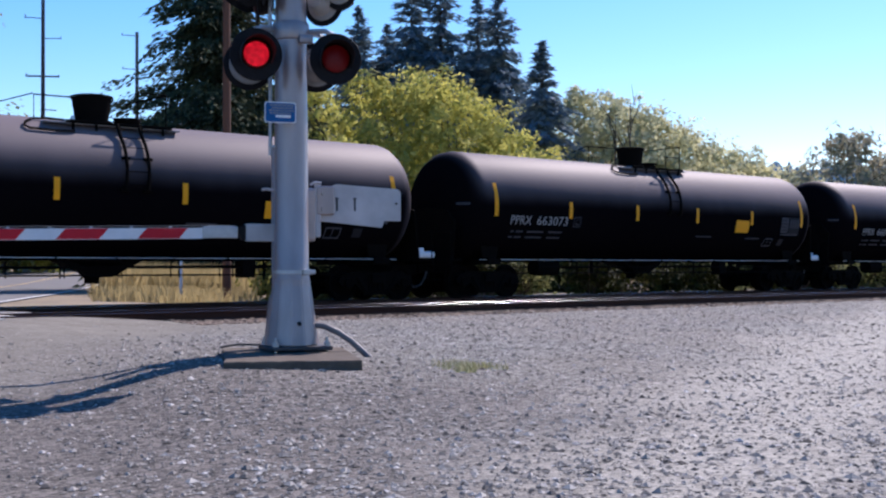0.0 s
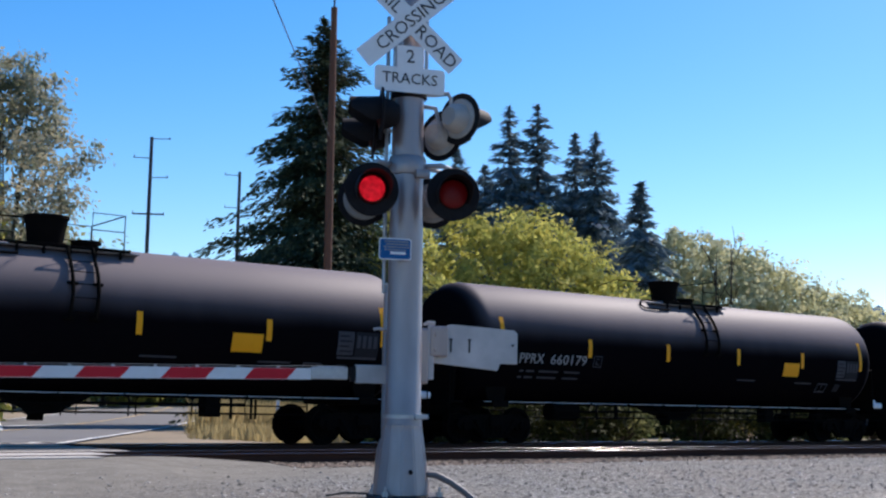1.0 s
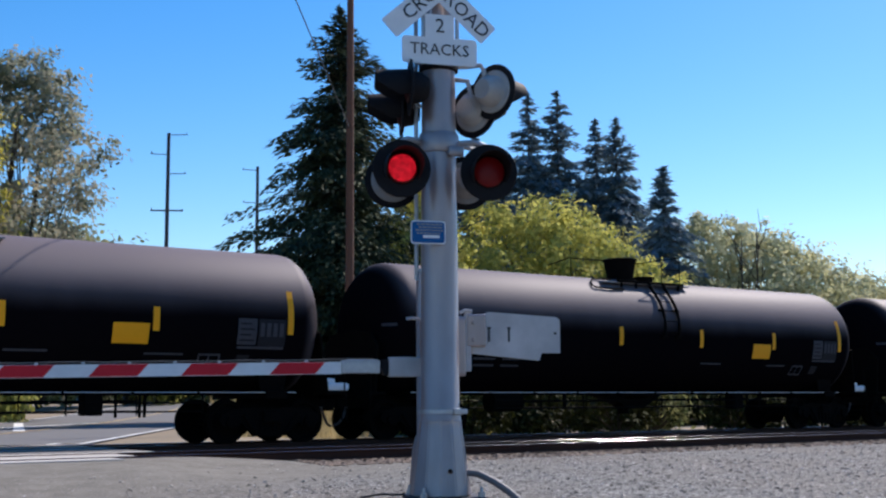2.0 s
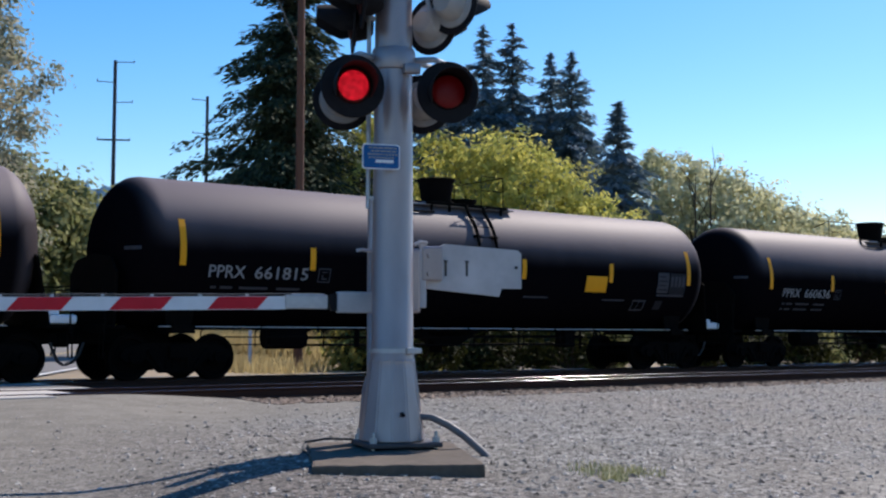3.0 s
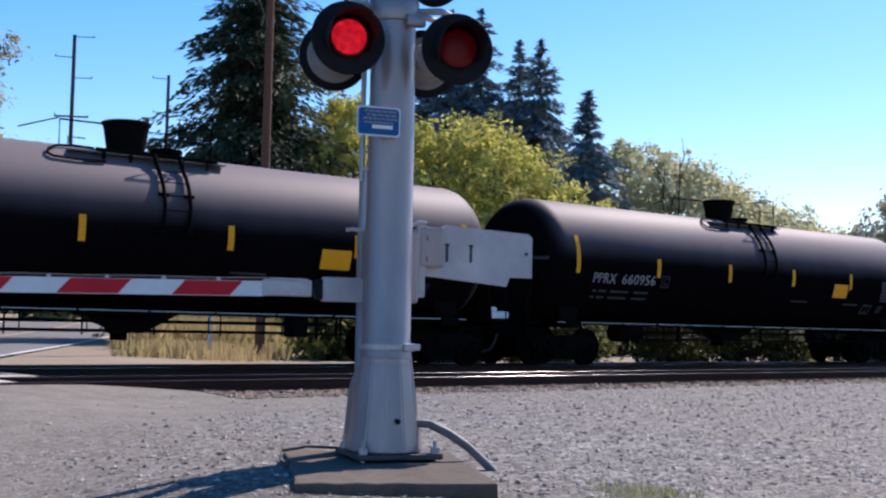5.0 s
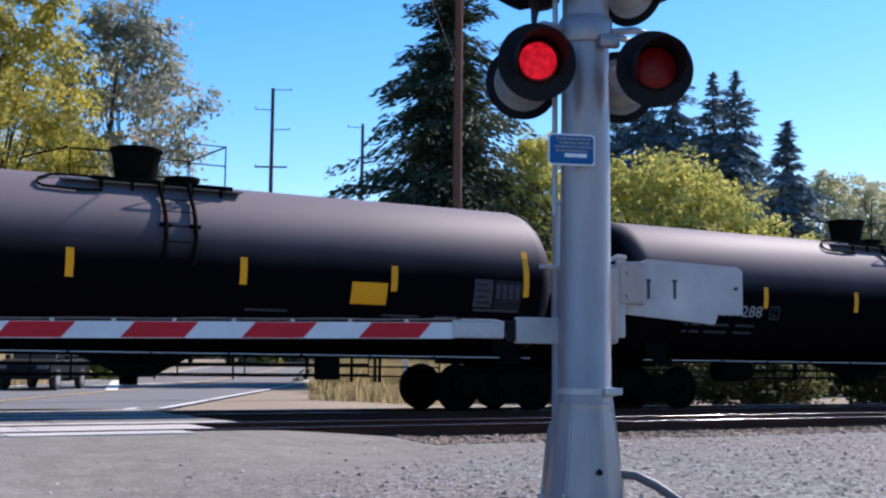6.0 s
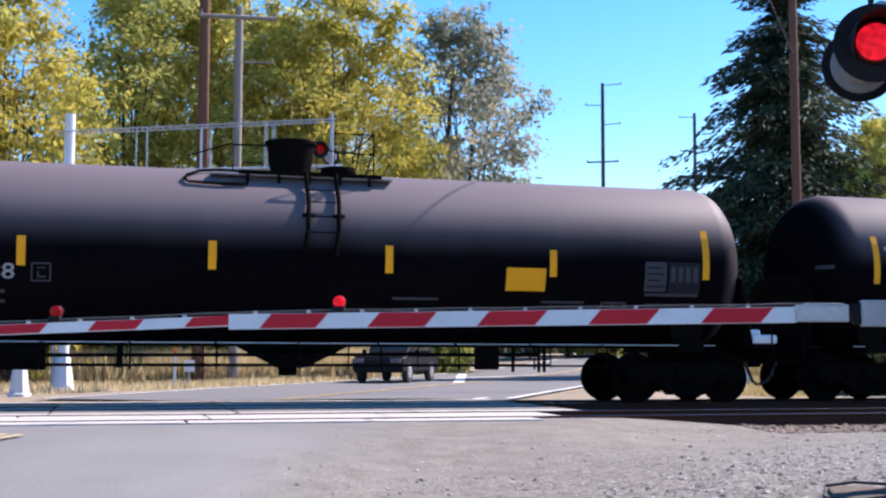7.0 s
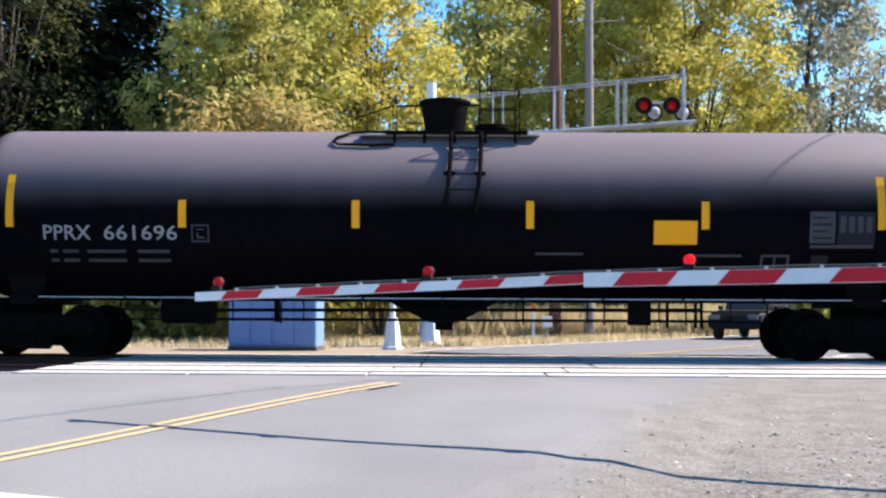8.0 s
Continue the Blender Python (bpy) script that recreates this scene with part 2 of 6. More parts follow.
def surface_blend(name, layered):
    """Crushed gravel; with layered, asphalt on the road that frays into dusty soil and then gravel."""
    m = bpy.data.materials.new(name)
    m.use_nodes = True
    nt = m.node_tree
    bs = nt.nodes["Principled BSDF"]
    link = nt.links.new
    co = nt.nodes.new("ShaderNodeTexCoord").outputs["Object"]

    def noise_of(scale, detail=5):
        t = nt.nodes.new("ShaderNodeTexNoise")
        t.inputs["Scale"].default_value = scale
        t.inputs["Detail"].default_value = detail
        link(co, t.inputs["Vector"])
        return t.outputs["Fac"]

    def cells(scale):
        v = nt.nodes.new("ShaderNodeTexVoronoi")
        v.inputs["Scale"].default_value = scale
        link(co, v.inputs["Vector"])
        return v

    def ramp(value, a, b, lo=0.0, hi=1.0, soft=True):
        r = nt.nodes.new("ShaderNodeMapRange")
        if soft:
            r.interpolation_type = "SMOOTHSTEP"
        r.inputs["From Min"].default_value, r.inputs["From Max"].default_value = a, b
        r.inputs["To Min"].default_value, r.inputs["To Max"].default_value = lo, hi
        link(value, r.inputs["Value"])
        return r.outputs["Result"]

    def maths(op, a, b):
        n = nt.nodes.new("ShaderNodeMath")
        n.operation = op
        for i, v in enumerate((a, b)):
            if isinstance(v, (int, float)):
                n.inputs[i].default_value = v
            else:
                link(v, n.inputs[i])
        return n.outputs[0]

    def mix(fac, a, b):
        n = nt.nodes.new("ShaderNodeMix")
        n.data_type = "RGBA"
        link(fac, n.inputs["Factor"])
        for k, v in (("A", a), ("B", b)):
            if isinstance(v, tuple):
                n.inputs[k].default_value = (*v, 1)
            else:
                link(v, n.inputs[k])
        return n.outputs["Result"]

    def red(v):
        s = nt.nodes.new("ShaderNodeSeparateColor")
        link(v.outputs["Color"], s.inputs["Color"])
        return s.outputs["Red"]

    small, large = cells(62), cells(21)
    tone = maths("ADD", maths("MULTIPLY", red(small), 0.4), maths("MULTIPLY", red(large), 0.6))
    tint = ramp(noise_of(0.22), 0.38, 0.62)
    dark = mix(tint, (0.050, 0.049, 0.048), (0.058, 0.052, 0.047))
    pale = mix(tint, (0.226, 0.222, 0.205), (0.236, 0.216, 0.192))
    stones = mix(ramp(tone, 0.34, 0.66), dark, pale)
    stones = mix(ramp(red(large), 0.90, 0.94, 0.0, 0.55), stones, (0.38, 0.37, 0.355))
    dust = mix(ramp(noise_of(3.0), 0.3, 0.7), (0.174, 0.162, 0.138), (0.130, 0.120, 0.101))
    gravel = mix(ramp(noise_of(0.7), 0.32, 0.75, 0.05, 0.45), stones, dust)
    where = nt.nodes.new("ShaderNodeSeparateXYZ")
    link(co, where.inputs[0])
    # a dusty, wheel-worn strip that crosses the gravel
    off = maths("SUBTRACT", maths("SUBTRACT", where.outputs["Y"], maths("MULTIPLY", where.outputs["X"], 0.43)), 2.2)
    off = maths("ABSOLUTE", maths("ADD", off, maths("MULTIPLY", maths("SUBTRACT", noise_of(0.5), 0.5), 3.0)), 0.0)
    strip = maths("MULTIPLY", ramp(off, 0.3, 2.6, 0.9, 0.0), ramp(where.outputs["X"], 2.8, 5.5))
    powder = mix(ramp(noise_of(9.0), 0.35, 0.7), (0.36, 0.345, 0.300), (0.275, 0.262, 0.230))
    gravel = mix(strip, gravel, mix(ramp(tone, 0.2, 0.55, 0.6, 1.0), dark, powder))
    height = maths("ADD", maths("MULTIPLY", small.outputs["Distance"], 0.5), large.outputs["Distance"])
    # dark trodden fines beside the signal's pad
    dx = maths("SUBTRACT", where.outputs["X"], 4.3)
    dy = maths("SUBTRACT", where.outputs["Y"], 8.3)
    reach = maths("SQRT", maths("ADD", maths("MULTIPLY", dx, dx), maths("MULTIPLY", dy, dy)), 0.0)
    reach = maths("ADD", reach, maths("MULTIPLY", maths("SUBTRACT", noise_of(0.6), 0.5), 3.5))
    fines = mix(ramp(tone, 0.34, 0.66), (0.030, 0.027, 0.026), (0.135, 0.118, 0.108))
    colour = gravel
    strength = 0.5
    if layered:
        sep = nt.nodes.new("ShaderNodeSeparateXYZ")
        link(co, sep.inputs[0])
        w = maths("ADD", maths("MULTIPLY", maths("SUBTRACT", sep.outputs["X"], 1.15), 0.933), maths("MULTIPLY", maths("SUBTRACT", sep.outputs["Y"], 19.0), -0.36))
        wob = maths("ADD", maths("MULTIPLY", maths("SUBTRACT", noise_of(0.55, 7), 0.5), 2.2), w)
        edge = ramp(sep.outputs["Y"], 13.6, 18.4, 4.6, 8.9)
        tar = mix(ramp(noise_of(0.45), 0.3, 0.7), (0.196, 0.192, 0.187), (0.160, 0.157, 0.153))
        tar = mix(ramp(noise_of(160, 2), 0.35, 0.8, 0.0, 0.55), tar, (0.105, 0.102, 0.10))
        grit = mix(ramp(red(small), 0.94, 0.98), dust, (0.29, 0.27, 0.24))
        soil = mix(ramp(wob, 2.7, 4.7), tar, grit)
        near_road = ramp(maths("SUBTRACT", wob, edge), -0.6, 4.6, 0.8, 0.0)
        gravel = mix(near_road, gravel, grit)
        gravel = mix(ramp(reach, 1.8, 5.2, 0.75, 0.0), gravel, fines)
        colour = mix(ramp(maths("SUBTRACT", wob, edge), -1.3, 0.5), soil, gravel)
        rough_share = ramp(maths("SUBTRACT", wob, edge), -1.6, 0.6, 0.22, 1.0)
        height = maths("MULTIPLY", height, rough_share)
    link(colour, bs.inputs["Base Color"])
    bs.inputs["Roughness"].default_value = 0.93
    bs.inputs["Specular IOR Level"].default_value = 0.25
    bp = nt.nodes.new("ShaderNodeBump")
    bp.inputs["Strength"].default_value = strength
    bp.inputs["Distance"].default_value = 0.02
    bp.invert = True
    link(height, bp.inputs["Height"])
    link(bp.outputs["Normal"], bs.inputs["Normal"])
    return m


M["gravel"] = surface_blend("grey_brown_gravel", False)
M["asphalt"] = surface_blend("worn_asphalt_fraying_into_gravel", True)
M["far_asphalt"] = material("worn_grey_asphalt", (0.155, 0.153, 0.153), (0.125, 0.123, 0.123), rough=0.9, grain=60, stain=0.5, bump=0.1, spec=0.25)


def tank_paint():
    """Dusty black paint. The sunlit crown and the shaded lower flank are put into the colour, and so are the shaded
    leading head and the sunlit trailing one.
    """
    m = material("dusty_sunlit_crown_paint", (0.0025, 0.0022, 0.0032), (0.0052, 0.0045, 0.0056), rough=0.6, grain=14, stain=0.35, bump=0.01, spec=0.05)
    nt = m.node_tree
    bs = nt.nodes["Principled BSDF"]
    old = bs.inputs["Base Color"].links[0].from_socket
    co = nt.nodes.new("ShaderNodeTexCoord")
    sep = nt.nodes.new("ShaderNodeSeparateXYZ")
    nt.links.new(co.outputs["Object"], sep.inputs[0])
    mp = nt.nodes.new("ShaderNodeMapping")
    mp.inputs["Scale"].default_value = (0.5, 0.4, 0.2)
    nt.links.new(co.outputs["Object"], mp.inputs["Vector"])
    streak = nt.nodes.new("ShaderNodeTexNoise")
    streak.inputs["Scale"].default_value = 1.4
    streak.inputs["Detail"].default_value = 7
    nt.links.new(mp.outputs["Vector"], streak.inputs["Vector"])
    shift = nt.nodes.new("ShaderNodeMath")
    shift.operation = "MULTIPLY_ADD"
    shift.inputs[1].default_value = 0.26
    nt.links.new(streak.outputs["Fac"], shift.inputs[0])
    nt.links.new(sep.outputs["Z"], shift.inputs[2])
    # ramp from painted shade on the flank to painted sun on the crown
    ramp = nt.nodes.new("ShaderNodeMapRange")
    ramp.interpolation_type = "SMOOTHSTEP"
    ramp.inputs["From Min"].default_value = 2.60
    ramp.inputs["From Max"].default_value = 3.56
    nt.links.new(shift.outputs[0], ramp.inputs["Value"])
    # leading head kept black for the shade on it
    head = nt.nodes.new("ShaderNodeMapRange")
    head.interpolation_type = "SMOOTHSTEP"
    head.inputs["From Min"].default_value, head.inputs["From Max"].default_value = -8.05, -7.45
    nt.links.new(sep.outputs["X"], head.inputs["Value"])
    # share of sunlit dust colour, less the shaded leading head
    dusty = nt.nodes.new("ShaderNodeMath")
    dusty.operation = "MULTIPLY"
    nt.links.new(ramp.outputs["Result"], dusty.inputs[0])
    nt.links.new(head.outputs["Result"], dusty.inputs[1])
    # trailing head paled for the sun on it
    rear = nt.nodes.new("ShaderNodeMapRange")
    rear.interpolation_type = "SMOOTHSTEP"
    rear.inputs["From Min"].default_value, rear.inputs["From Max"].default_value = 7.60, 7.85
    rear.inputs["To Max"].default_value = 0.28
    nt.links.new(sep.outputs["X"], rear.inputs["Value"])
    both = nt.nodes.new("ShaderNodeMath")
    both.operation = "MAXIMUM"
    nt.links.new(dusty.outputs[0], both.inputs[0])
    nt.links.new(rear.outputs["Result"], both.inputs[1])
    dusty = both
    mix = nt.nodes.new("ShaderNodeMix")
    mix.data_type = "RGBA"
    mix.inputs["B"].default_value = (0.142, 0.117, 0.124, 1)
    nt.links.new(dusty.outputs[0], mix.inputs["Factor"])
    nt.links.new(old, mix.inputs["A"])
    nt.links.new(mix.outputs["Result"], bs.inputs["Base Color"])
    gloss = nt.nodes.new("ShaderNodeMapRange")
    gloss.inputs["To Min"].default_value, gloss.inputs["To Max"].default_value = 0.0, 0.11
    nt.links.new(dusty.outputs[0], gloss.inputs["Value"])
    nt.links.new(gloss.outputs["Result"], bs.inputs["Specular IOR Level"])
    return m


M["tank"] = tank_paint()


def leaf_material(name, a, b, thin=0.46):
    return material(name, a, b, rough=0.75, grain=0.9, stain=0.12, bump=0.0, amount=0.6, per_island=0.8, translucent=thin, spec=0.1)


LEAF = {
    "maple_gold": leaf_material("golden_green_leaves", (0.63, 0.52, 0.11), (0.235, 0.25, 0.048)),
    "maple_green": leaf_material("autumn_green_leaves", (0.66, 0.61, 0.17), (0.26, 0.285, 0.073)),
    "blue_green": leaf_material("dull_blue_green_leaves", (0.42, 0.375, 0.27), (0.17, 0.22, 0.155)),
    "lime": leaf_material("yellow_lime_leaves", (0.59, 0.54, 0.145), (0.27, 0.305, 0.085)),
    "fir": leaf_material("dark_fir_needles", (0.100, 0.118, 0.062), (0.020, 0.032, 0.023), 0.18),
    # fir needles coloured near black to hold the deep shade
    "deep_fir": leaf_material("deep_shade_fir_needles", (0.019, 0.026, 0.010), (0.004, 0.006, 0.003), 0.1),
    # blue of the distance haze mixed into the needle colours
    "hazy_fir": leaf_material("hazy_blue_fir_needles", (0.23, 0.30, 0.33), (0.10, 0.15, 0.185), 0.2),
    # olive leaf colours paled to carry the haze over the hillside
    "hazy_olive": leaf_material("haze_paled_olive_leaves", (0.66, 0.63, 0.38), (0.40, 0.42, 0.27)),
    "olive": leaf_material("dull_olive_leaves", (0.52, 0.46, 0.13), (0.20, 0.21, 0.055)),
    "dull_green": leaf_material("dull_green_leaves", (0.32, 0.31, 0.13), (0.10, 0.135, 0.055)),
    "rust": leaf_material("rusty_orange_leaves", (0.46, 0.35, 0.13), (0.27, 0.22, 0.075)),
    # green leaves darkened to hold the shade behind and beneath other things
    "shade_dark": leaf_material("shade_painted_green_leaves", (0.062, 0.070, 0.018), (0.008, 0.012, 0.004), 0.15),
}

# ---- mesh helpers ----


def mesh_of(name, bm, mats, smooth=False):
    me = bpy.data.meshes.new(name)
    bm.normal_update()
    bm.to_mesh(me)
    bm.free()
    for m in mats if isinstance(mats, (list, tuple)) else [mats]:
        me.materials.append(m)
    if smooth:
        for p in me.polygons:
            p.use_smooth = True
        me.set_sharp_from_angle(angle=radians(40))
    return me


def part(name, bm, mat, parent=None, label="", smooth=False, m=None):
    ob = new(name, mesh_of(name, bm, mat, smooth))
    if parent is not None:
        ob.parent = parent
    if m is not None:
        ob.matrix_basis = m
    if label:
        ob["label"] = label
    return ob


def empty(name, m=None, **tags):
    ob = new(name)
    ob.empty_display_size = 0.2
    if m is not None:
        ob.matrix_basis = m
    return tagged(ob, **tags)


def box(bm, cx, cy, cz, sx, sy, sz, bevel=0.0, m=None):
    """A box about a centre, with softened edges."""
    r = bmesh.ops.create_cube(bm, size=1.0, matrix=(m or Matrix()) @ Matrix.Translation((cx, cy, cz)) @ Matrix.Diagonal((sx, sy, sz, 1)))
    if bevel:
        es = list({e for v in r["verts"] for e in v.link_edges})
        bmesh.ops.bevel(bm, geom=es, offset=bevel, segments=2, affect="EDGES", profile=0.6)
    return bm


def rod(bm, a, b, r, r2=None, seg=10, cap=True):
    """A round bar from a to b."""
    a, b = Vector(a), Vector(b)
    d = b - a
    q = d.to_track_quat("Z", "Y").to_matrix().to_4x4()
    bmesh.ops.create_cone(bm, cap_ends=cap, segments=seg, radius1=r, radius2=r if r2 is None else r2, depth=d.length, matrix=Matrix.Translation((a + b) / 2) @ q)
    return bm


def pipe(bm, pts, r, seg=8):
    """A tube along points, mitred at the bends."""
    pts = [Vector(p) for p in pts]
    rings = []
    up = Vector((0, 0, 1))
    for i, p in enumerate(pts):
        d = (pts[min(i + 1, len(pts) - 1)] - pts[max(i - 1, 0)]).normalized()
        ref = up if abs(d.z) < 0.95 else Vector((1, 0, 0))
        s = d.cross(ref).normalized()
        u = s.cross(d).normalized()
        rings.append([bm.verts.new(p + (s * math.cos(2 * math.pi * k / seg) + u * math.sin(2 * math.pi * k / seg)) * r) for k in range(seg)])
    for a, b in zip(rings, rings[1:]):
        for k in range(seg):
            bm.faces.new((a[k], a[(k + 1) % seg], b[(k + 1) % seg], b[k]))
    bm.faces.new(list(reversed(rings[0])))
    bm.faces.new(rings[-1])
    return bm


def lathe(bm, profile, seg=24, m=None, close=False):
    """Turns (radius, height) pairs round z."""
    m = m or Matrix()
    rings = []
    for r, z in profile:
        if r < 1e-5:
            rings.append([bm.verts.new(m @ Vector((0, 0, z)))])
        else:
            rings.append([bm.verts.new(m @ Vector((r * math.cos(2 * math.pi * k / seg), r * math.sin(2 * math.pi * k / seg), z))) for k in range(seg)])
    for a, b in zip(rings, rings[1:]):
        for k in range(seg):
            j = (k + 1) % seg
            if len(a) == 1 and len(b) == 1:
                continue
            if len(a) == 1:
                bm.faces.new((a[0], b[k], b[j]))
            elif len(b) == 1:
                bm.faces.new((a[k], a[j], b[0]))
            else:
                bm.faces.new((a[k], a[j], b[j], b[k]))
    bmesh.ops.recalc_face_normals(bm, faces=bm.faces)
    return bm


def plate(bm, outline, thick, m=None):
    """A flat plate in the local xz plane, front at y = 0, thick behind it."""
    m = m or Matrix()
    f = [bm.verts.new(m @ Vector((x, 0, z))) for x, z in outline]
    b = [bm.verts.new(m @ Vector((x, thick, z))) for x, z in outline]
    bm.faces.new(f)
    bm.faces.new(list(reversed(b)))
    n = len(f)
    for i in range(n):
        bm.faces.new((f[i], b[i], b[(i + 1) % n], f[(i + 1) % n]))
    bmesh.ops.recalc_face_normals(bm, faces=bm.faces)
    return bm


def letters(name, text, size, mat, parent, m, depth=0.002, align="CENTER", bold=0.0, width=0.0):
    """Raised letters of the built-in font as a mesh, reading in the local xz plane towards -y."""
    cu = bpy.data.curves.new(name, "FONT")
    cu.body, cu.size, cu.align_x, cu.align_y, cu.extrude, cu.resolution_u = text, size, align, "CENTER", depth, 2
    cu.offset = bold
    tmp = bpy.data.objects.new(name, cu)
    me = bpy.data.meshes.new_from_object(tmp)
    bpy.data.objects.remove(tmp)
    me.materials.clear()
    me.materials.append(mat)
    if width:
        xs = [v.co.x for v in me.vertices]
        k = width / (max(xs) - min(xs))
        for v in me.vertices:
            v.co.x *= k
    ob = new(name, me)
    ob.parent = parent
    ob.matrix_basis = m @ pose(0, 0, 0, 90, 0, 0)
    return ob

# ---- plan: x along the track, y across it, z = 0 at the rail heads ----
NEAR, FAR, GAUGE = 20.85, 25.25, 1.505
ROAD_DIR = Vector((0.36, 0.933, 0)).normalized()
ROAD_SIDE = Vector((ROAD_DIR.y, -ROAD_DIR.x, 0))
ROAD_MID = Vector((1.15, 19.0, 0))


def smooth(a, b, v):
    t = min(1.0, max(0.0, (v - a) / (b - a)))
    return t * t * (3 - 2 * t)


def across(x, y):
    """Metres to the right of the road's centre line."""
    return (Vector((x, y, 0)) - ROAD_MID).dot(ROAD_SIDE)


def across_far(x, y):
    """The same beyond the tracks, where the road bears right."""
    return (x - 5.2) * 0.869 - (y - 29.0) * 0.495


def ground_z(x, y):
    """Height of the bare ground: the road climbs to the crossing, gravel lies a little lower."""
    w = across(x, y)
    road = -0.43 + 0.38 * smooth(10.0, 19.2, y)
    gravel = -0.44 + 0.225 * smooth(7.2, 12.2, y) + 0.015 * smooth(17.0, 19.3, y)
    # the asphalt breaks off in a low step; the dusty shoulder lies below it and the gravel rises again
    near = road + 0.025 * smooth(1.5, 3.2, w) * (1 - smooth(14.5, 17.5, y)) - (0.025 + 0.05) * smooth(4.1, 4.5, w) * (1 - smooth(14.5, 17.5, y))
    near += (gravel - near) * smooth(6.0, 7.8, w)
    if y < 18.4:
        return near
    # soil heaped against the crossing, thinning out along the rail
    fill = -0.025 - 0.20 * smooth(6.6, 9.9, w)
    if y < 20.03:
        return near + (max(fill, near) - near) * smooth(18.4, 19.9, y)
    rise = max(0.0, min(y, 110.0) - 46.0)
    far = -0.16 + 0.00033 * rise * rise - 0.16 * smooth(27.0, 34.0, y) * smooth(6.0, 11.0, abs(across_far(x, y)))
    bed = -0.06 - 0.16 * smooth(4.6, 7.6, abs(w - 0.6))
    if y < 27.2:
        return bed
    return bed + (far - bed) * smooth(27.2, 30.0, y)


def grid_sheet(name, xs, ys, mat, lift=0.0, keep=None):
    bm = bmesh.new()
    vs = [[bm.verts.new((x, y, ground_z(x, y) + lift + 0.007 * noise.noise((x * 0.9, y * 0.9, 3)))) for x in xs] for y in ys]
    for j in range(len(ys) - 1):
        for i in range(len(xs) - 1):
            if keep and not keep((xs[i] + xs[i + 1]) / 2, (ys[j] + ys[j + 1]) / 2):
                continue
            bm.faces.new((vs[j][i], vs[j][i + 1], vs[j + 1][i + 1], vs[j + 1][i]))
    bmesh.ops.delete(bm, geom=[v for v in bm.verts if not v.link_faces], context="VERTS")
    return bm


def steps(*spans):
    """Coordinates from spans of (start, end, step)."""
    out = []
    for a, b, s in spans:
        n = max(1, round((b - a) / s))
        out += [a + (b - a) * i / n for i in range(n)]
    return out + [spans[-1][1]]


GX = steps((-1500, -300, 200), (-300, -60, 30), (-60, -14, 4), (-14, 30, 0.5), (30, 80, 4), (80, 300, 30), (300, 1500, 200))
GY = steps((-300, -40, 40), (-40, -4, 4), (-4, 18.4, 0.4), (18.4, 20.05, 0.15), (20.05, 36, 0.4), (36, 90, 3), (90, 300, 30), (300, 1800, 250))
bm = grid_sheet("ground", GX, GY, M["asphalt"])
for f in bm.faces:
    c = f.calc_center_median()
    f.material_index = 1 if c.y > 27.2 else 0
ground = part("ground", bm, [M["asphalt"], M["far_soil"]], smooth=True)
tagged(ground, "pale grey gravel ground with dry soil beyond the tracks", "ground", kind="structure")


def ribbon(name, mat, samples, half_a, half_b, lift, label, category, kind="structure", parent=None):
    """A strip draped on the ground along centre samples, from half_a to half_b metres right of them."""
    bm = bmesh.new()
    rows = []
    n = 2 if not callable(half_b) and abs(half_b - half_a) < 0.5 else 15
    for i, p in enumerate(samples):
        d = (samples[min(i + 1, len(samples) - 1)] - samples[max(i - 1, 0)]).normalized()
        s = Vector((d.y, -d.x, 0))
        a = half_a(i) if callable(half_a) else half_a
        b = half_b(i) if callable(half_b) else half_b
        rows.append([p + s * (a + (b - a) * k / (n - 1)) for k in range(n)])
    vs = [[bm.verts.new((q.x, q.y, ground_z(q.x, q.y) + (lift if n == 2 or k < n - 1 else -0.03))) for k, q in enumerate(r)] for r in rows]
    for r, r2 in zip(vs, vs[1:]):
        for k in range(n - 1):
            bm.faces.new((r[k], r[k + 1], r2[k + 1], r2[k]))
    bmesh.ops.recalc_face_normals(bm, faces=bm.faces)
    if bm.faces and sum(f.normal.z for f in bm.faces) < 0:
        bmesh.ops.reverse_faces(bm, faces=bm.faces)
    ob = part(name, bm, mat, parent)
    if parent is None:
        tagged(ob, label, category, kind=kind)
    return ob


def road_line(y0, y1, step=0.5):
    """Centre-line samples; beyond the crossing the road swings to the right."""
    pts, p, ang = [], None, math.atan2(ROAD_DIR.y, ROAD_DIR.x)
    start = ROAD_MID + ROAD_DIR * ((y0 - ROAD_MID.y) / ROAD_DIR.y)
    p, n = start.copy(), int((y1 - y0) / step)
    for i in range(n):
        pts.append(p.copy())
        bend = 0.150 * smooth(24, 29, p.y)
        p = p + Vector((math.cos(ang - bend), math.sin(ang - bend), 0)) * step
    return pts


ROAD_A = road_line(-6, 19.6)
ROAD_B = road_line(29.0, 150, 1.0)
road_near = ribbon("road", M["asphalt"], ROAD_A, -4.6, lambda i: 4.05 + 0.35 * noise.noise((i * 0.35, 1, 5)) + 0.3 * noise.noise((i * 1.7, 6, 5)), 0.022, "worn grey asphalt road fraying into gravel", "road")
road_far = ribbon("road", M["far_asphalt"], ROAD_B, -5.2, 4.8, 0.05, "worn grey asphalt road beyond the tracks", "road")


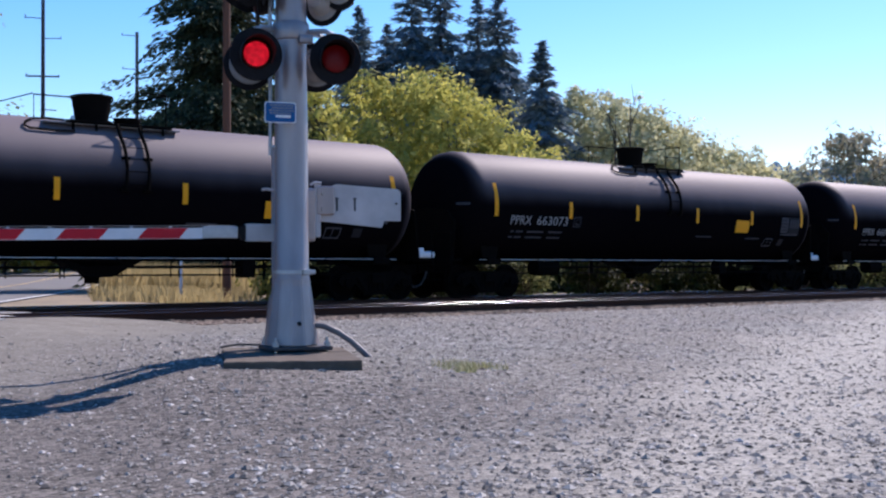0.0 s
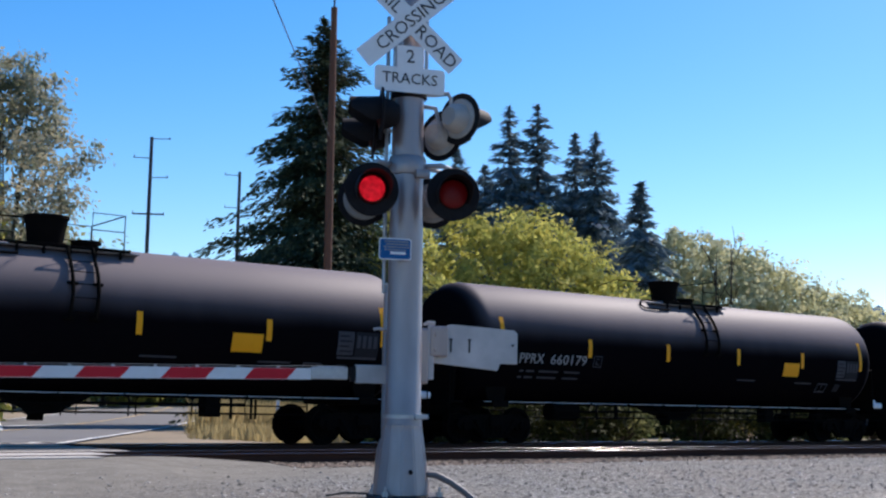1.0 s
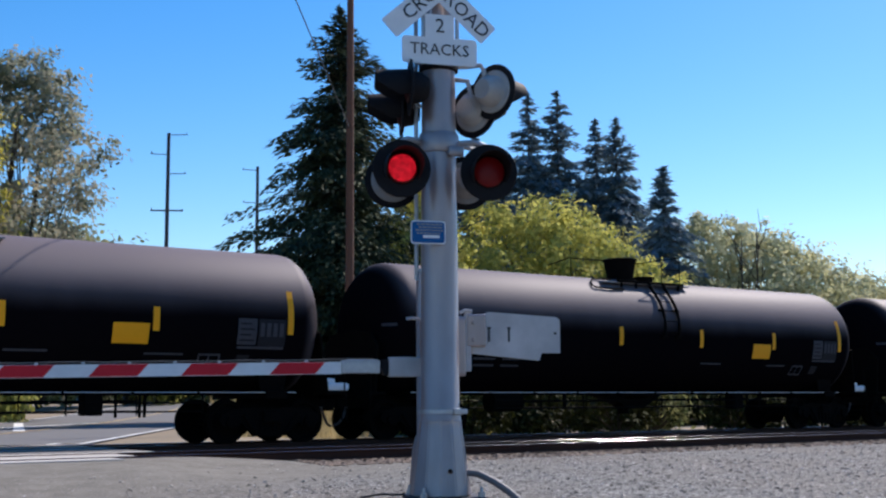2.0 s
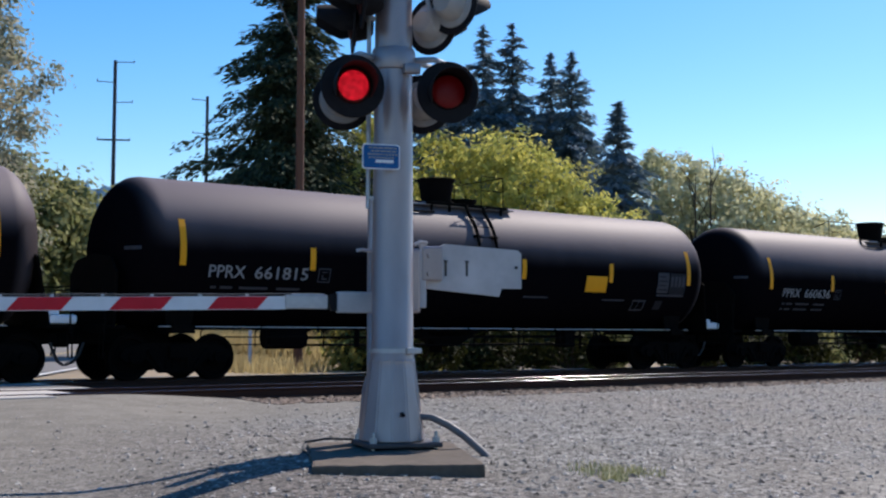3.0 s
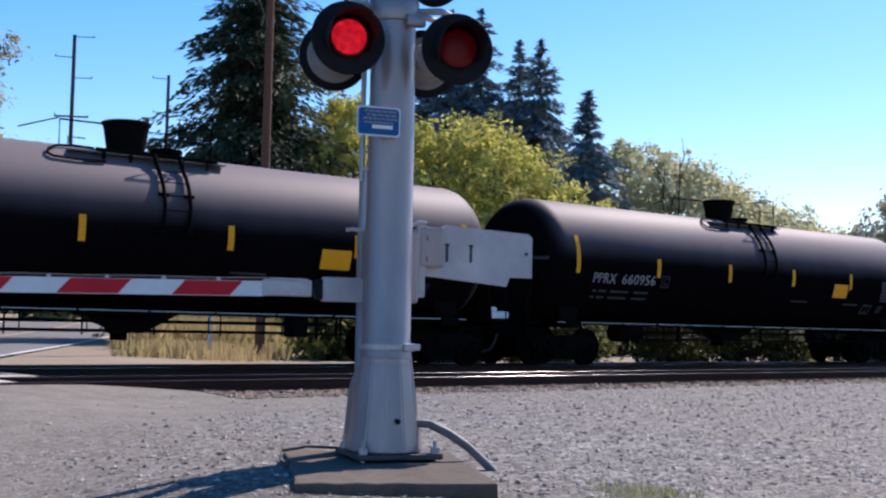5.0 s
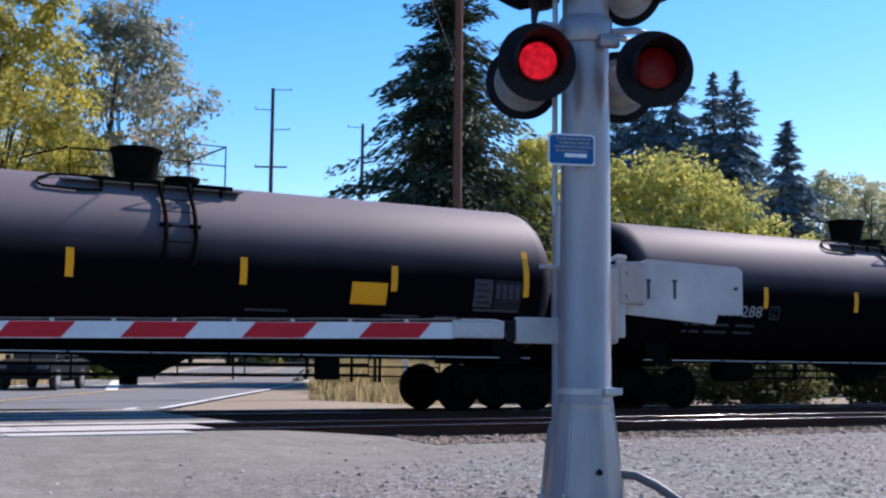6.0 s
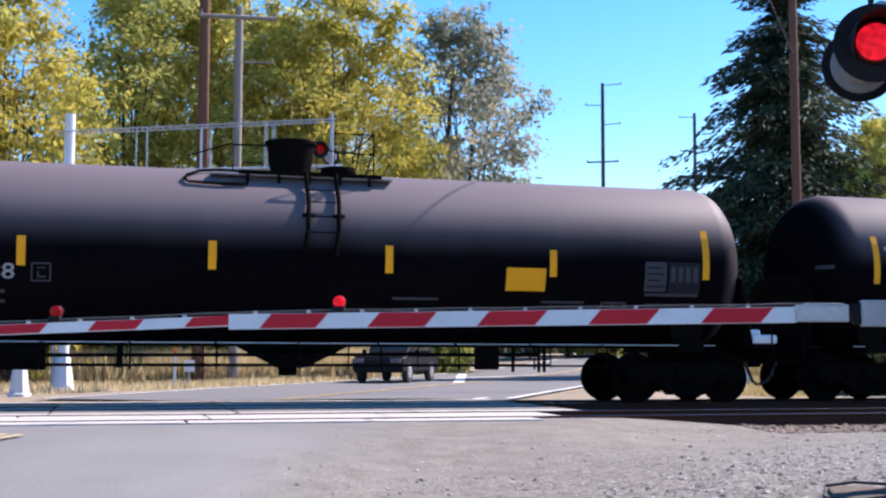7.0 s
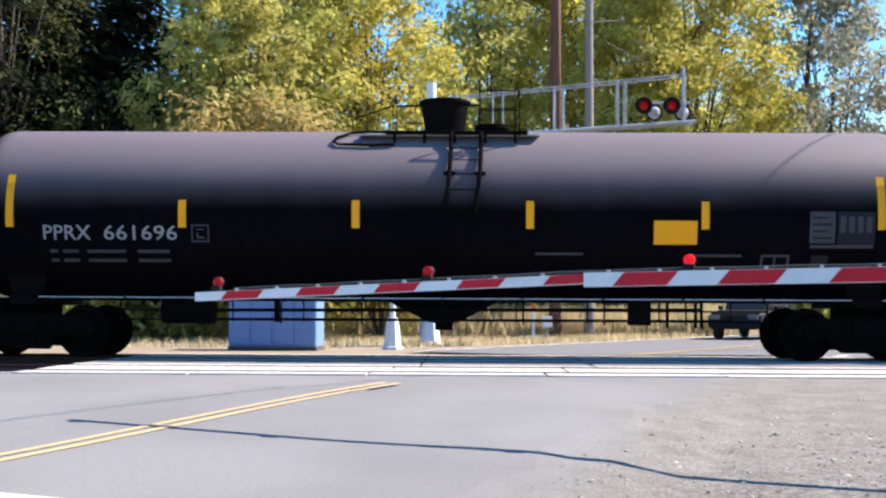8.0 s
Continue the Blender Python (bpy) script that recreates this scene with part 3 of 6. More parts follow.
def centre_paint():
    near = [Vector((1.0, 18.05, 0)) + Vector((0.454, 0.891, 0)) * (0.05 - 0.5 * (45 - i)) for i in range(46)]
    for off in (-0.095, 0.095):
        ribbon("road_marking", M["paint_yellow"], near, off - 0.045, off + 0.045, 0.030, "worn double yellow centre line on asphalt", "road marking")
        ribbon("road_marking", M["paint_yellow"], ROAD_B, off - 0.05, off + 0.05, 0.06, "worn double yellow centre line on asphalt", "road marking")
    ribbon("road_marking", M["paint_white"], ROAD_B, 4.42, 4.58, 0.06, "white edge line of the far road", "road marking")
    ribbon("road_marking", M["paint_white"], ROAD_B, -4.98, -4.84, 0.06, "white edge line of the far road", "road marking")
    # the long arms of the crossing mark in the far lane
    def far_lane(u, v):
        return Vector((5.2 + 0.495 * u + 0.869 * v, 29.0 + 0.869 * u - 0.495 * v, 0))
    for va, vb in ((-0.35, -3.9), (-3.9, -0.35)):
        ribbon("road_marking", M["paint_white"], [far_lane(18, va).lerp(far_lane(33.5, vb), k / 20) for k in range(21)], -0.2, 0.2, 0.064 if va < vb else 0.068, "white arm of a painted crossing mark", "road marking")
    stop = ROAD_MID + ROAD_DIR * ((11.4 - ROAD_MID.y) / ROAD_DIR.y)
    ribbon("road_marking", M["paint_white"], [stop + ROAD_SIDE * (0.25 + 0.4 * i) for i in range(9)], -0.2, 0.2, 0.034, "worn white stop line on asphalt", "road marking")


centre_paint()
CRACKS = (((3.95, 13.65), (4.10, 13.62), (4.16, 13.76), (4.30, 13.52)), ((2.62, 10.9), (2.78, 10.75), (2.86, 10.55)))
for line in CRACKS:
    pts = []
    for (xa, ya), (xb, yb) in zip(line, line[1:]):
        pts += [Vector((xa + (xb - xa) * k / 6, ya + (yb - ya) * k / 6 + 0.035 * noise.noise((xa * 9 + k, ya * 5, 2)), 0)) for k in range(6)]
    ribbon("road_crack", M["rubber"], pts, -0.005, 0.005, 0.026, "dark hairline crack in the asphalt", "road crack")


# ---- tracks ----
def rail_profile():
    return [(-0.068, -0.172), (0.068, -0.172), (0.068, -0.160), (0.012, -0.140), (0.010, -0.045), (0.036, -0.034), (0.036, -0.010), (0.033, -0.0045), (0.026, -0.0016), (0.014, -0.0004), (0.0, 0.0), (-0.014, -0.0004), (-0.026, -0.0016), (-0.033, -0.0045), (-0.036, -0.010), (-0.036, -0.034), (-0.010, -0.045), (-0.012, -0.140), (-0.068, -0.160)]


def rail(y, x0, x1, track):
    bm = bmesh.new()
    prof = rail_profile()
    a = [bm.verts.new((x0, y + u, v)) for u, v in prof]
    b = [bm.verts.new((x1, y + u, v)) for u, v in prof]
    n = len(prof)
    for i in range(n):
        f = bm.faces.new((a[i], b[i], b[(i + 1) % n], a[(i + 1) % n]))
        f.smooth = prof[i][1] > -0.012 and prof[(i + 1) % n][1] > -0.012
        f.material_index = 0 if prof[i][1] > -0.008 and prof[(i + 1) % n][1] > -0.008 else 1
    bm.faces.new(a)
    bm.faces.new(list(reversed(b)))
    bmesh.ops.recalc_face_normals(bm, faces=bm.faces)
    return part("rail", bm, [M["rail_head"], M["rail_side"]], track)


TRACKS = []
for ty in (NEAR, FAR):
    tr = empty("railway_track", pose(0, 0, 0), label="railway track with polished rails on timber ties", category="railway track", kind="structure")
    for s in (-1, 1):
        rail(ty + s * GAUGE / 2, -420, 460, tr)
    TRACKS.append(tr)


def ballast_bed():
    bm = bmesh.new()
    prof = [(18.75, -0.36), (19.45, -0.20), (22.2, -0.19), (23.0, -0.22), (23.9, -0.19), (26.7, -0.20), (27.6, -0.34)]
    xs = steps((-420, -40, 20), (-40, -4.5, 2.5))
    for span in (xs, steps((9.2, 60, 0.8), (60, 460, 20))):
        vs = [[bm.verts.new((x, y, z + 0.02 * noise.noise((x * 2, y * 2, 0)))) for y, z in prof] for x in span]
        for r, r2 in zip(vs, vs[1:]):
            for k in range(len(prof) - 1):
                bm.faces.new((r[k], r2[k], r2[k + 1], r[k + 1]))
    bmesh.ops.recalc_face_normals(bm, faces=bm.faces)
    if sum(f.normal.z for f in bm.faces) < 0:
        bmesh.ops.reverse_faces(bm, faces=bm.faces)
    return tagged(part("ballast", bm, M["gravel"]), "stony ballast bed under the tracks", "ballast", kind="structure")


ballast_bed()

# ---- crossing panels ----
crossing = empty("crossing_surface", label="pale concrete crossing panels between and beside rails", category="crossing", kind="structure")
PX0, PX1 = -4.1, 9.2
for (ya, yb) in ((19.45, 20.0), (20.2, 21.5), (21.7, 22.35), (22.35, 23.75), (23.75, 24.4), (24.6, 25.9), (26.1, 26.7)):
    mid = 22.35 <= ya < 23.75
    right = 7.7 if ya < 20 else 8.3 if ya < 21 else PX1
    for i in range(5):
        xa = PX0 + (right - PX0) * i / 5
        xb = PX0 + (right - PX0) * (i + 1) / 5 - 0.03
        bm = box(bmesh.new(), 0, 0, 0, xb - xa, yb - ya - 0.01, 0.22, 0.012)
        part("asphalt_strip" if mid else "panel", bm, M["far_asphalt"] if mid else M["panel"], crossing, m=pose((xa + xb) / 2, (ya + yb) / 2, -0.12 + 0.003 * math.sin(7 * i + ya), 0.1 * math.sin(5 * i + ya), 0, 0))

# ---- tank cars ----
CAR_R, CAR_ZC, CAR_CYL, CAR_HEAD = 1.52, 2.50, 7.62, 0.76


def tank_shell(bm):
    prof = []
    for k in range(9):
        a = math.pi / 2 * k / 8
        prof.append((CAR_R * math.sin(a), -CAR_CYL - CAR_HEAD * math.cos(a)))
    prof += [(CAR_R, -CAR_CYL / 2), (CAR_R, 0), (CAR_R, CAR_CYL / 2)]
    for k in range(9):
        a = math.pi / 2 * (8 - k) / 8
        prof.append((CAR_R * math.sin(a), CAR_CYL + CAR_HEAD * math.cos(a)))
    return lathe(bm, prof, 64, Matrix.Translation((0, 0, CAR_ZC)) @ pose(0, 0, 0, 0, 90, 0))


def on_tank(x, z, lift=0.004):
    """A pose on the near flank of the tank at height z, facing outwards."""
    h = max(-0.98, min(0.98, (z - CAR_ZC) / CAR_R))
    a = math.asin(h)
    r = CAR_R + lift
    return pose(x, -r * math.cos(a), CAR_ZC + r * math.sin(a), -math.degrees(a), 0, 0)


def flank_patch(bm, x0, x1, z0, z1, lift=0.006, nx=1, nz=6):
    """A patch of sheeting that follows the curve of the tank."""
    vs = []
    for j in range(nz + 1):
        z = z0 + (z1 - z0) * j / nz
        a = math.asin((z - CAR_ZC) / CAR_R)
        vs.append([bm.verts.new((x0 + (x1 - x0) * i / nx, -(CAR_R + lift) * math.cos(a), CAR_ZC + (CAR_R + lift) * math.sin(a))) for i in range(nx + 1)])
    for j in range(nz):
        for i in range(nx):
            bm.faces.new((vs[j][i], vs[j][i + 1], vs[j + 1][i + 1], vs[j + 1][i]))
    return bm


WHEEL_R, AXLE, TRUCK_X = 0.44, 0.89, 7.12


def wheelset_mesh():
    bm = bmesh.new()
    turn = pose(0, 0, 0, 90, 0, 0)
    for s in (-1, 1):
        y = s * (GAUGE / 2)
        prof = [(0.0, -0.06), (0.10, -0.06), (0.12, -0.03), (0.33, -0.02), (0.36, -0.065), (WHEEL_R, -0.065), (WHEEL_R - 0.004, 0.045), (WHEEL_R + 0.026, 0.058), (WHEEL_R + 0.022, 0.075), (0.36, 0.07), (0.33, 0.02), (0.12, 0.03), (0.0, 0.05)]
        lathe(bm, prof, 28, Matrix.Translation((0, y, 0)) @ pose(0, 0, 0, 90 if s > 0 else -90, 0, 0))
    rod(bm, (0, -1.02, 0), (0, 1.02, 0), 0.075, seg=12)
    for s in (-1, 1):
        rod(bm, (0, s * 0.93, 0), (0, s * 1.06, 0), 0.12, seg=12)
    return mesh_of("wheelset", bm, M["wheel"], True)


def side_frame(bm, y):
    """A cast truck side frame with its window openings and pedestals."""
    out = [(-1.16, 0.02), (-1.10, 0.16), (-0.86, 0.24), (-0.45, 0.28), (0.45, 0.28), (0.86, 0.24), (1.10, 0.16), (1.16, 0.02), (1.04, -0.10), (0.74, -0.10), (0.66, -0.02), (0.50, -0.16), (0.36, -0.30), (-0.36, -0.30), (-0.50, -0.16), (-0.66, -0.02), (-0.74, -0.10), (-1.04, -0.10)]
    plate(bm, out, 0.12, Matrix.Translation((0, y, 0)))
    for sx in (-0.22, -0.08, 0.08, 0.22):
        rod(bm, (sx, y + 0.02, -0.2), (sx, y + 0.02, 0.16), 0.055, seg=8)
    for sx in (-0.62, 0.62):
        rod(bm, (sx, y - 0.01, 0.14), (sx * 0.55, y - 0.01, -0.22), 0.05, seg=8)
    return bm


def build_car():
    car = empty("tank_car", label="black railway tank car with yellow reflector stripes", category="tank car", group="moving freight train")
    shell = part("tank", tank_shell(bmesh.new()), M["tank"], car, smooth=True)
    # sills, bolsters and end platforms
    for s in (-1, 1):
        bm = bmesh.new()
        box(bm, s * 7.9, 0, 0.86, 2.0, 0.36, 0.34, 0.02)
        box(bm, s * TRUCK_X, 0, 0.98, 0.5, 2.5, 0.16, 0.02)
        for sy in (-1, 1):
            plate(bm, [(-0.25, 0.0), (0.25, 0.0), (0.4, 0.75), (-0.4, 0.75)], 0.05, Matrix.Translation((s * TRUCK_X, sy * 1.05, 1.02)))
        part("stub_sill", bm, M["frame_black"], car)
        bm = bmesh.new()
        box(bm, s * 8.52, 0, 1.02, 0.42, 2.5, 0.05, 0.01)
        box(bm, s * 8.74, 0, 0.98, 0.05, 2.6, 0.16, 0.01)
        part("end_platform", bm, M["frame_black"], car)
        # lower half head shield
        bm = bmesh.new()
        out = [(-1.30, 1.02), (1.30, 1.02), (1.42, 2.05), (1.05, 2.35), (0.0, 2.45), (-1.05, 2.35), (-1.42, 2.05)]
        if s < 0:
            plate(bm, [(u * 0.8, v) for u, v in out], 0.05, Matrix.Translation((s * 8.42, 0, 0)) @ pose(0, 0, 0, 0, 0, 90))
            part("head_shield", bm, M["frame_black"], car)
        else:
            # the trailing shield leans outwards to its foot
            plate(bm, [(-1.18, 0.0), (1.18, 0.0), (1.36, 1.28), (0.9, 1.46), (-0.9, 1.46), (-1.36, 1.28)], 0.04, pose(8.40, 0, 1.02) @ pose(0, 0, 0, 0, -14, 0) @ pose(0, 0, 0, 0, 0, 90))
            bm.normal_update()
            # sunlit outer face coloured grey, shaded back and edges coloured black
            for f in bm.faces:
                f.material_index = 0 if f.normal.x > 0.8 else 1
            part("head_shield", bm, [M["shield_sunlit"], M["frame_black"]], car, "head shield with sunlight painted on its outer face")
        # end handrail
        for sy in (-1, 1):
            bm = bmesh.new()
            pipe(bm, [(s * 8.72, sy * 1.28, 0.95), (s * 8.72, sy * 1.28, 1.75), (s * 8.72, sy * 0.5, 1.75), (s * 8.5, sy * 0.5, 1.75)], 0.018, 6)
            part("end_handrail", bm, M["frame_black"], car)
            bm = bmesh.new()
            pipe(bm, [(s * 8.74, sy * 1.1, 0.95), (s * 8.76, sy * 1.1, 0.45), (s * 8.76, sy * 1.3, 0.45), (s * 8.74, sy * 1.3, 0.95)], 0.018, 6)
            part("sill_step", bm, M["frame_black"], car)
        # coupler
        bm = bmesh.new()
        box(bm, s * 8.85, 0, 0.80, 0.45, 0.2, 0.2, 0.03)
        box(bm, s * 9.02, 0.04, 0.80, 0.16, 0.34, 0.34, 0.035)
        part("coupler", bm, M["frame_black"], car)
        bm = bmesh.new()
        pipe(bm, [(s * 8.72, -0.28, 0.72), (s * 8.80, -0.28, 0.52), (s * 8.9, -0.24, 0.36), (s * 9.03, -0.16, 0.30)], 0.03, 8)
        part("air_hose", bm, M["rubber"], car)
    # sun glare on the end platform, built as a white block
    bm = bmesh.new()
    box(bm, 8.62, -1.02, 1.15, 0.52, 0.40, 0.17, 0.06)
    box(bm, 8.46, -1.02, 1.27, 0.22, 0.28, 0.12, 0.05)
    part("sunlit_end_platform", bm, M["silver_white"], car, "end platform corner with sun glare painted white")
    # running line along the jacket's foot
    for sy in (-1, 1):
        bm = bmesh.new()
        box(bm, 0, sy * 1.18, 1.03, 15.2, 0.05, 0.018, 0.004)
        part("side_sill", bm, M["galvanised"], car)
        bm = bmesh.new()
        for z in (0.66, 0.83):
            rod(bm, (-5.4, sy * 1.42, z), (5.4, sy * 1.42, z), 0.016, seg=6)
        for i in range(9):
            x = -5.4 + 10.8 * i / 8
            pipe(bm, [(x, sy * 1.15, 1.05), (x, sy * 1.42, 0.95), (x, sy * 1.42, 0.60)], 0.018, 6)
        part("side_handrail", bm, M["frame_black"], car)
    # bottom outlet and brake gear
    bm = bmesh.new()
    lathe(bm, [(0.9, 1.02), (0.85, 0.95), (0.28, 0.72), (0.22, 0.62), (0.16, 0.60), (0.16, 0.48), (0.0, 0.48)], 20)
    plate(bm, [(-1.0, 1.0), (1.0, 1.0), (0.25, 0.62), (-0.25, 0.62)], 0.06, Matrix.Translation((0, -0.5, 0)))
    part("bottom_outlet", bm, M["frame_black"], car)
    bm = bmesh.new()
    rod(bm, (-4.9, -0.5, 0.82), (-4.0, -0.5, 0.82), 0.24, seg=16)
    rod(bm, (-2.85, -0.9, 1.0), (-2.85, -0.9, 0.62), 0.05, seg=8)
    rod(bm, (-4.0, -0.5, 0.82), (4.5, -0.3, 0.86), 0.03, seg=6)
    box(bm, 3.35, -0.9, 0.80, 0.36, 0.35, 0.42, 0.03)
    for x in (3.82, 4.30, 4.40):
        rod(bm, (x, -0.95, 1.0), (x, -0.95, 0.55), 0.03, seg=6)
    part("brake_gear", bm, M["frame_black"], car)
    # top fittings
    bm = bmesh.new()
    zt = CAR_ZC + CAR_R
    for sy in (-1, 1):
        box(bm, 0.10, sy * 0.78, zt - 0.165, 3.1, 0.28, 0.03, 0.006)
    part("platform", bm, M["deck"], car, "pale galvanised platform grating")
    for sy in (-1, 1):
        bm = box(bmesh.new(), 0.22, sy * 0.93, zt - 0.13, 2.45, 0.04, 0.07, 0.008)
        for k in range(5):
            box(bm, -0.85 + 0.52 * k, sy * 0.93, zt - 0.22, 0.05, 0.04, 0.16)
        part("platform_edge", bm, M["frame_black"], car)
    bm = bmesh.new()
    lathe(bm, [(0.42, zt - 0.10), (0.42, zt + 0.02), (0.35, zt + 0.02), (0.43, zt + 0.50), (0.46, zt + 0.51), (0.46, zt + 0.56), (0.40, zt + 0.58), (0.0, zt + 0.585)], 28, Matrix.Translation((0.0, 0, 0)))
    part("valve_housing", bm, M["frame_black"], car, smooth=True)
    bm = bmesh.new()
    lathe(bm, [(0.26, zt - 0.06), (0.26, zt + 0.06), (0.31, zt + 0.06), (0.31, zt + 0.13), (0.0, zt + 0.15)], 20, Matrix.Translation((0.85, 0, 0)))
    part("manway", bm, M["frame_black"], car, smooth=True)
    for sy in (-1, 1):
        y = sy * 0.93
        far = [([(-0.92, y, zt - 0.1), (-0.92, y, zt + 0.64), (0.62, y, zt + 0.66)], 0.02), ([(-0.75, y, zt - 0.1), (-0.75, y, zt + 0.32), (-0.40, y, zt + 0.32)], 0.014), ([(-1.72, y, zt + 0.40), (-0.95, y, zt + 0.66)], 0.016)]
        for pts, r in (far if sy > 0 else []) + [([(0.62, y, zt - 0.1), (0.62, y, zt + 0.60), (1.30, y, zt + 0.60), (1.30, y, zt - 0.2)], 0.014), ([(0.62, y, zt + 0.26), (1.30, y, zt + 0.26)], 0.012)]:
            part("platform_railing", pipe(bmesh.new(), pts, r, 6), M["frame_black"], car)
        bm = bmesh.new()
        loop = [(-0.9, 0.60), (-1.30, 0.58), (-1.62, 0.66), (-1.84, 0.84), (-1.90, 0.95), (-1.82, 1.02), (-1.3, 1.04), (-0.85, 1.02)]
        pipe(bm, [(x, sy * q, CAR_ZC + math.sqrt(CAR_R ** 2 - q * q) + 0.05) for x, q in loop], 0.026, 6)
        part("grab_loop", bm, M["frame_black"], car)
    bm = bmesh.new()
    pipe(bm, [(1.30, -0.93, zt + 0.60), (1.30, 0.93, zt + 0.60)], 0.014, 6)
    part("platform_railing", bm, M["frame_black"], car)
    # ladder on the flank
    ladder = empty("ladder")
    ladder.parent = car
    rr = CAR_R + 0.06
    for sx, lean in ((0.13, -0.10), (0.64, -0.10)):
        bm = bmesh.new()
        def rung_end(k):
            a = radians(50 - 6.4 * k)
            r = rr + (0.03 if k == 0 else 0.0)
            return (sx + lean * (k / 8) ** 2, -r * math.cos(a), CAR_ZC + r * math.sin(a))
        pipe(bm, [(sx, -0.95, zt - 0.12)] + [rung_end(k) for k in range(9)], 0.038, 8)
        for k in (4, 8):
            e = Vector(rung_end(k))
            box(bm, e.x, e.y + 0.04, e.z - 0.02, 0.20, 0.08, 0.06, 0.01)
        part("ladder_rail", bm, M["frame_black"], ladder)
    for k in range(5):
        a = radians(44 - 10.4 * k)
        bm = rod(bmesh.new(), (0.12, -rr * math.cos(a), CAR_ZC + rr * math.sin(a)), (0.62, -rr * math.cos(a), CAR_ZC + rr * math.sin(a)), 0.010, seg=6)
        part("rung", bm, M["frame_black"], ladder)
    # yellow stripes
    for i in range(6):
        x = -7.285 + 2.914 * i
        end = i in (0, 5)
        bm = flank_patch(bmesh.new(), x - 0.065, x + 0.065, 2.20, 3.09 if end else 2.66)
        part("reflector_stripe", bm, M["yellow"], car)
    bm = flank_patch(bmesh.new(), 3.52, 4.24, 1.95, 2.34)
    part("placard", bm, M["yellow"], car)
    # dim data panels with unreadable lines as plain bars
    panel = part("data_panel", flank_patch(bmesh.new(), 6.10, 6.52, 1.98, 2.50, nz=4), M["stencil_grey"], car)
    bm = bmesh.new()
    for k in range(4):
        flank_patch(bm, 6.15, 6.47 - 0.08 * (k % 2), 2.05 + 0.11 * k, 2.085 + 0.11 * k, 0.009, nz=1)
    tagged(part("data_line", bm, M["panel_grey"], panel), kind="stuff")
    panel = part("data_panel", flank_patch(bmesh.new(), 6.56, 7.18, 1.95, 2.50, nz=4), M["panel_grey"], car)
    bm = bmesh.new()
    for k in range(4):
        flank_patch(bm, 6.60 + 0.145 * k, 6.69 + 0.145 * k, 2.15, 2.42, 0.009, nz=2)
    flank_patch(bm, 6.12, 7.16, 1.90, 1.95, 0.009, nz=1)
    tagged(part("data_line", bm, M["stencil_grey"], panel), kind="stuff")
    part("data_panel", flank_patch(bmesh.new(), 6.16, 6.44, 1.56, 1.78, nz=2), M["panel_grey"], car)
    bm = bmesh.new()
    for r in range(2):
        for a, b in ((-6.63, -6.5), (-6.42, -6.15), (-6.0, -5.35), (-5.15, -4.6)):
            flank_patch(bm, a, b, 1.78 - 0.15 * r, 1.83 - 0.15 * r, nz=1)
    flank_patch(bm, 1.55, 2.35, 1.77, 1.81, nz=1)
    flank_patch(bm, 4.2, 5.0, 1.75, 1.79, nz=1)
    tagged(part("stencil_line", bm, M["stencil_grey"], car), kind="stuff")
    bm = bmesh.new()
    for (a, b, c, d) in ((5.32, 5.80, 1.52, 1.56), (5.32, 5.80, 1.75, 1.79), (5.32, 5.36, 1.52, 1.79), (5.76, 5.80, 1.52, 1.79), (5.54, 5.57, 1.52, 1.79)):
        flank_patch(bm, a, b, c, d, nz=2)
    part("stencil_frame", bm, M["stencil_grey"], car)
    bm = bmesh.new()
    for (a, b, c, d) in ((-4.22, -3.92, 1.96, 1.985), (-4.22, -3.92, 2.225, 2.25), (-4.22, -4.195, 1.96, 2.25), (-3.945, -3.92, 1.96, 2.25), (-4.13, -4.0, 2.02, 2.05), (-4.13, -4.1, 2.05, 2.12), (-4.13, -4.0, 2.16, 2.18)):
        flank_patch(bm, a, b, c, d, nz=2)
    part("stencil_frame", bm, M["stencil_grey"], car)
    # faint number on the leading head
    bm = bmesh.new()
    for a0, wide in ((52, 0.20), (44, 0.26)):
        a = radians(a0)
        n = Vector((-math.cos(a) / CAR_HEAD, -math.sin(a) / CAR_R, 0)).normalized()
        q = Matrix.Translation((-CAR_CYL - CAR_HEAD * math.cos(a), -CAR_R * math.sin(a), CAR_ZC + 0.02)) @ n.to_track_quat("-Y", "Z").to_matrix().to_4x4()
        box(bm, 0, 0.004, 0, wide, 0.03, 0.07, m=q)
    part("head_stencil", bm, M["stencil_grey"], car)
    # trucks
    for s in (-1, 1):
        bm = bmesh.new()
        for sy in (-1, 1):
            side_frame(bm, sy * 1.0 - (0.12 if sy > 0 else 0))
        box(bm, 0, 0, 0.10, 0.4, 2.2, 0.26, 0.04)
        truck = part("truck", bm, M["frame_black"], car, m=pose(s * TRUCK_X, 0, WHEEL_R))
        for a in (-1, 1):
            ws = new("wheelset", WHEELSET)
            ws.parent = truck
            ws.matrix_basis = pose(a * AXLE, 0, 0)
    return car


WHEELSET = wheelset_mesh()
FIRST_CAR = build_car()
CAR_NUMBERS = {0: "663073", 1: "660179", 2: "660160", 3: "661815", 4: "660636", 5: "661406", 6: "660956", 7: "661288", 8: "661696"}
CAR_PITCH = 18.1
CARS = []
for n in range(-3, 12):
    car = FIRST_CAR if n == -3 else copy_thing(FIRST_CAR, Matrix())
    CARS.append((n, car))
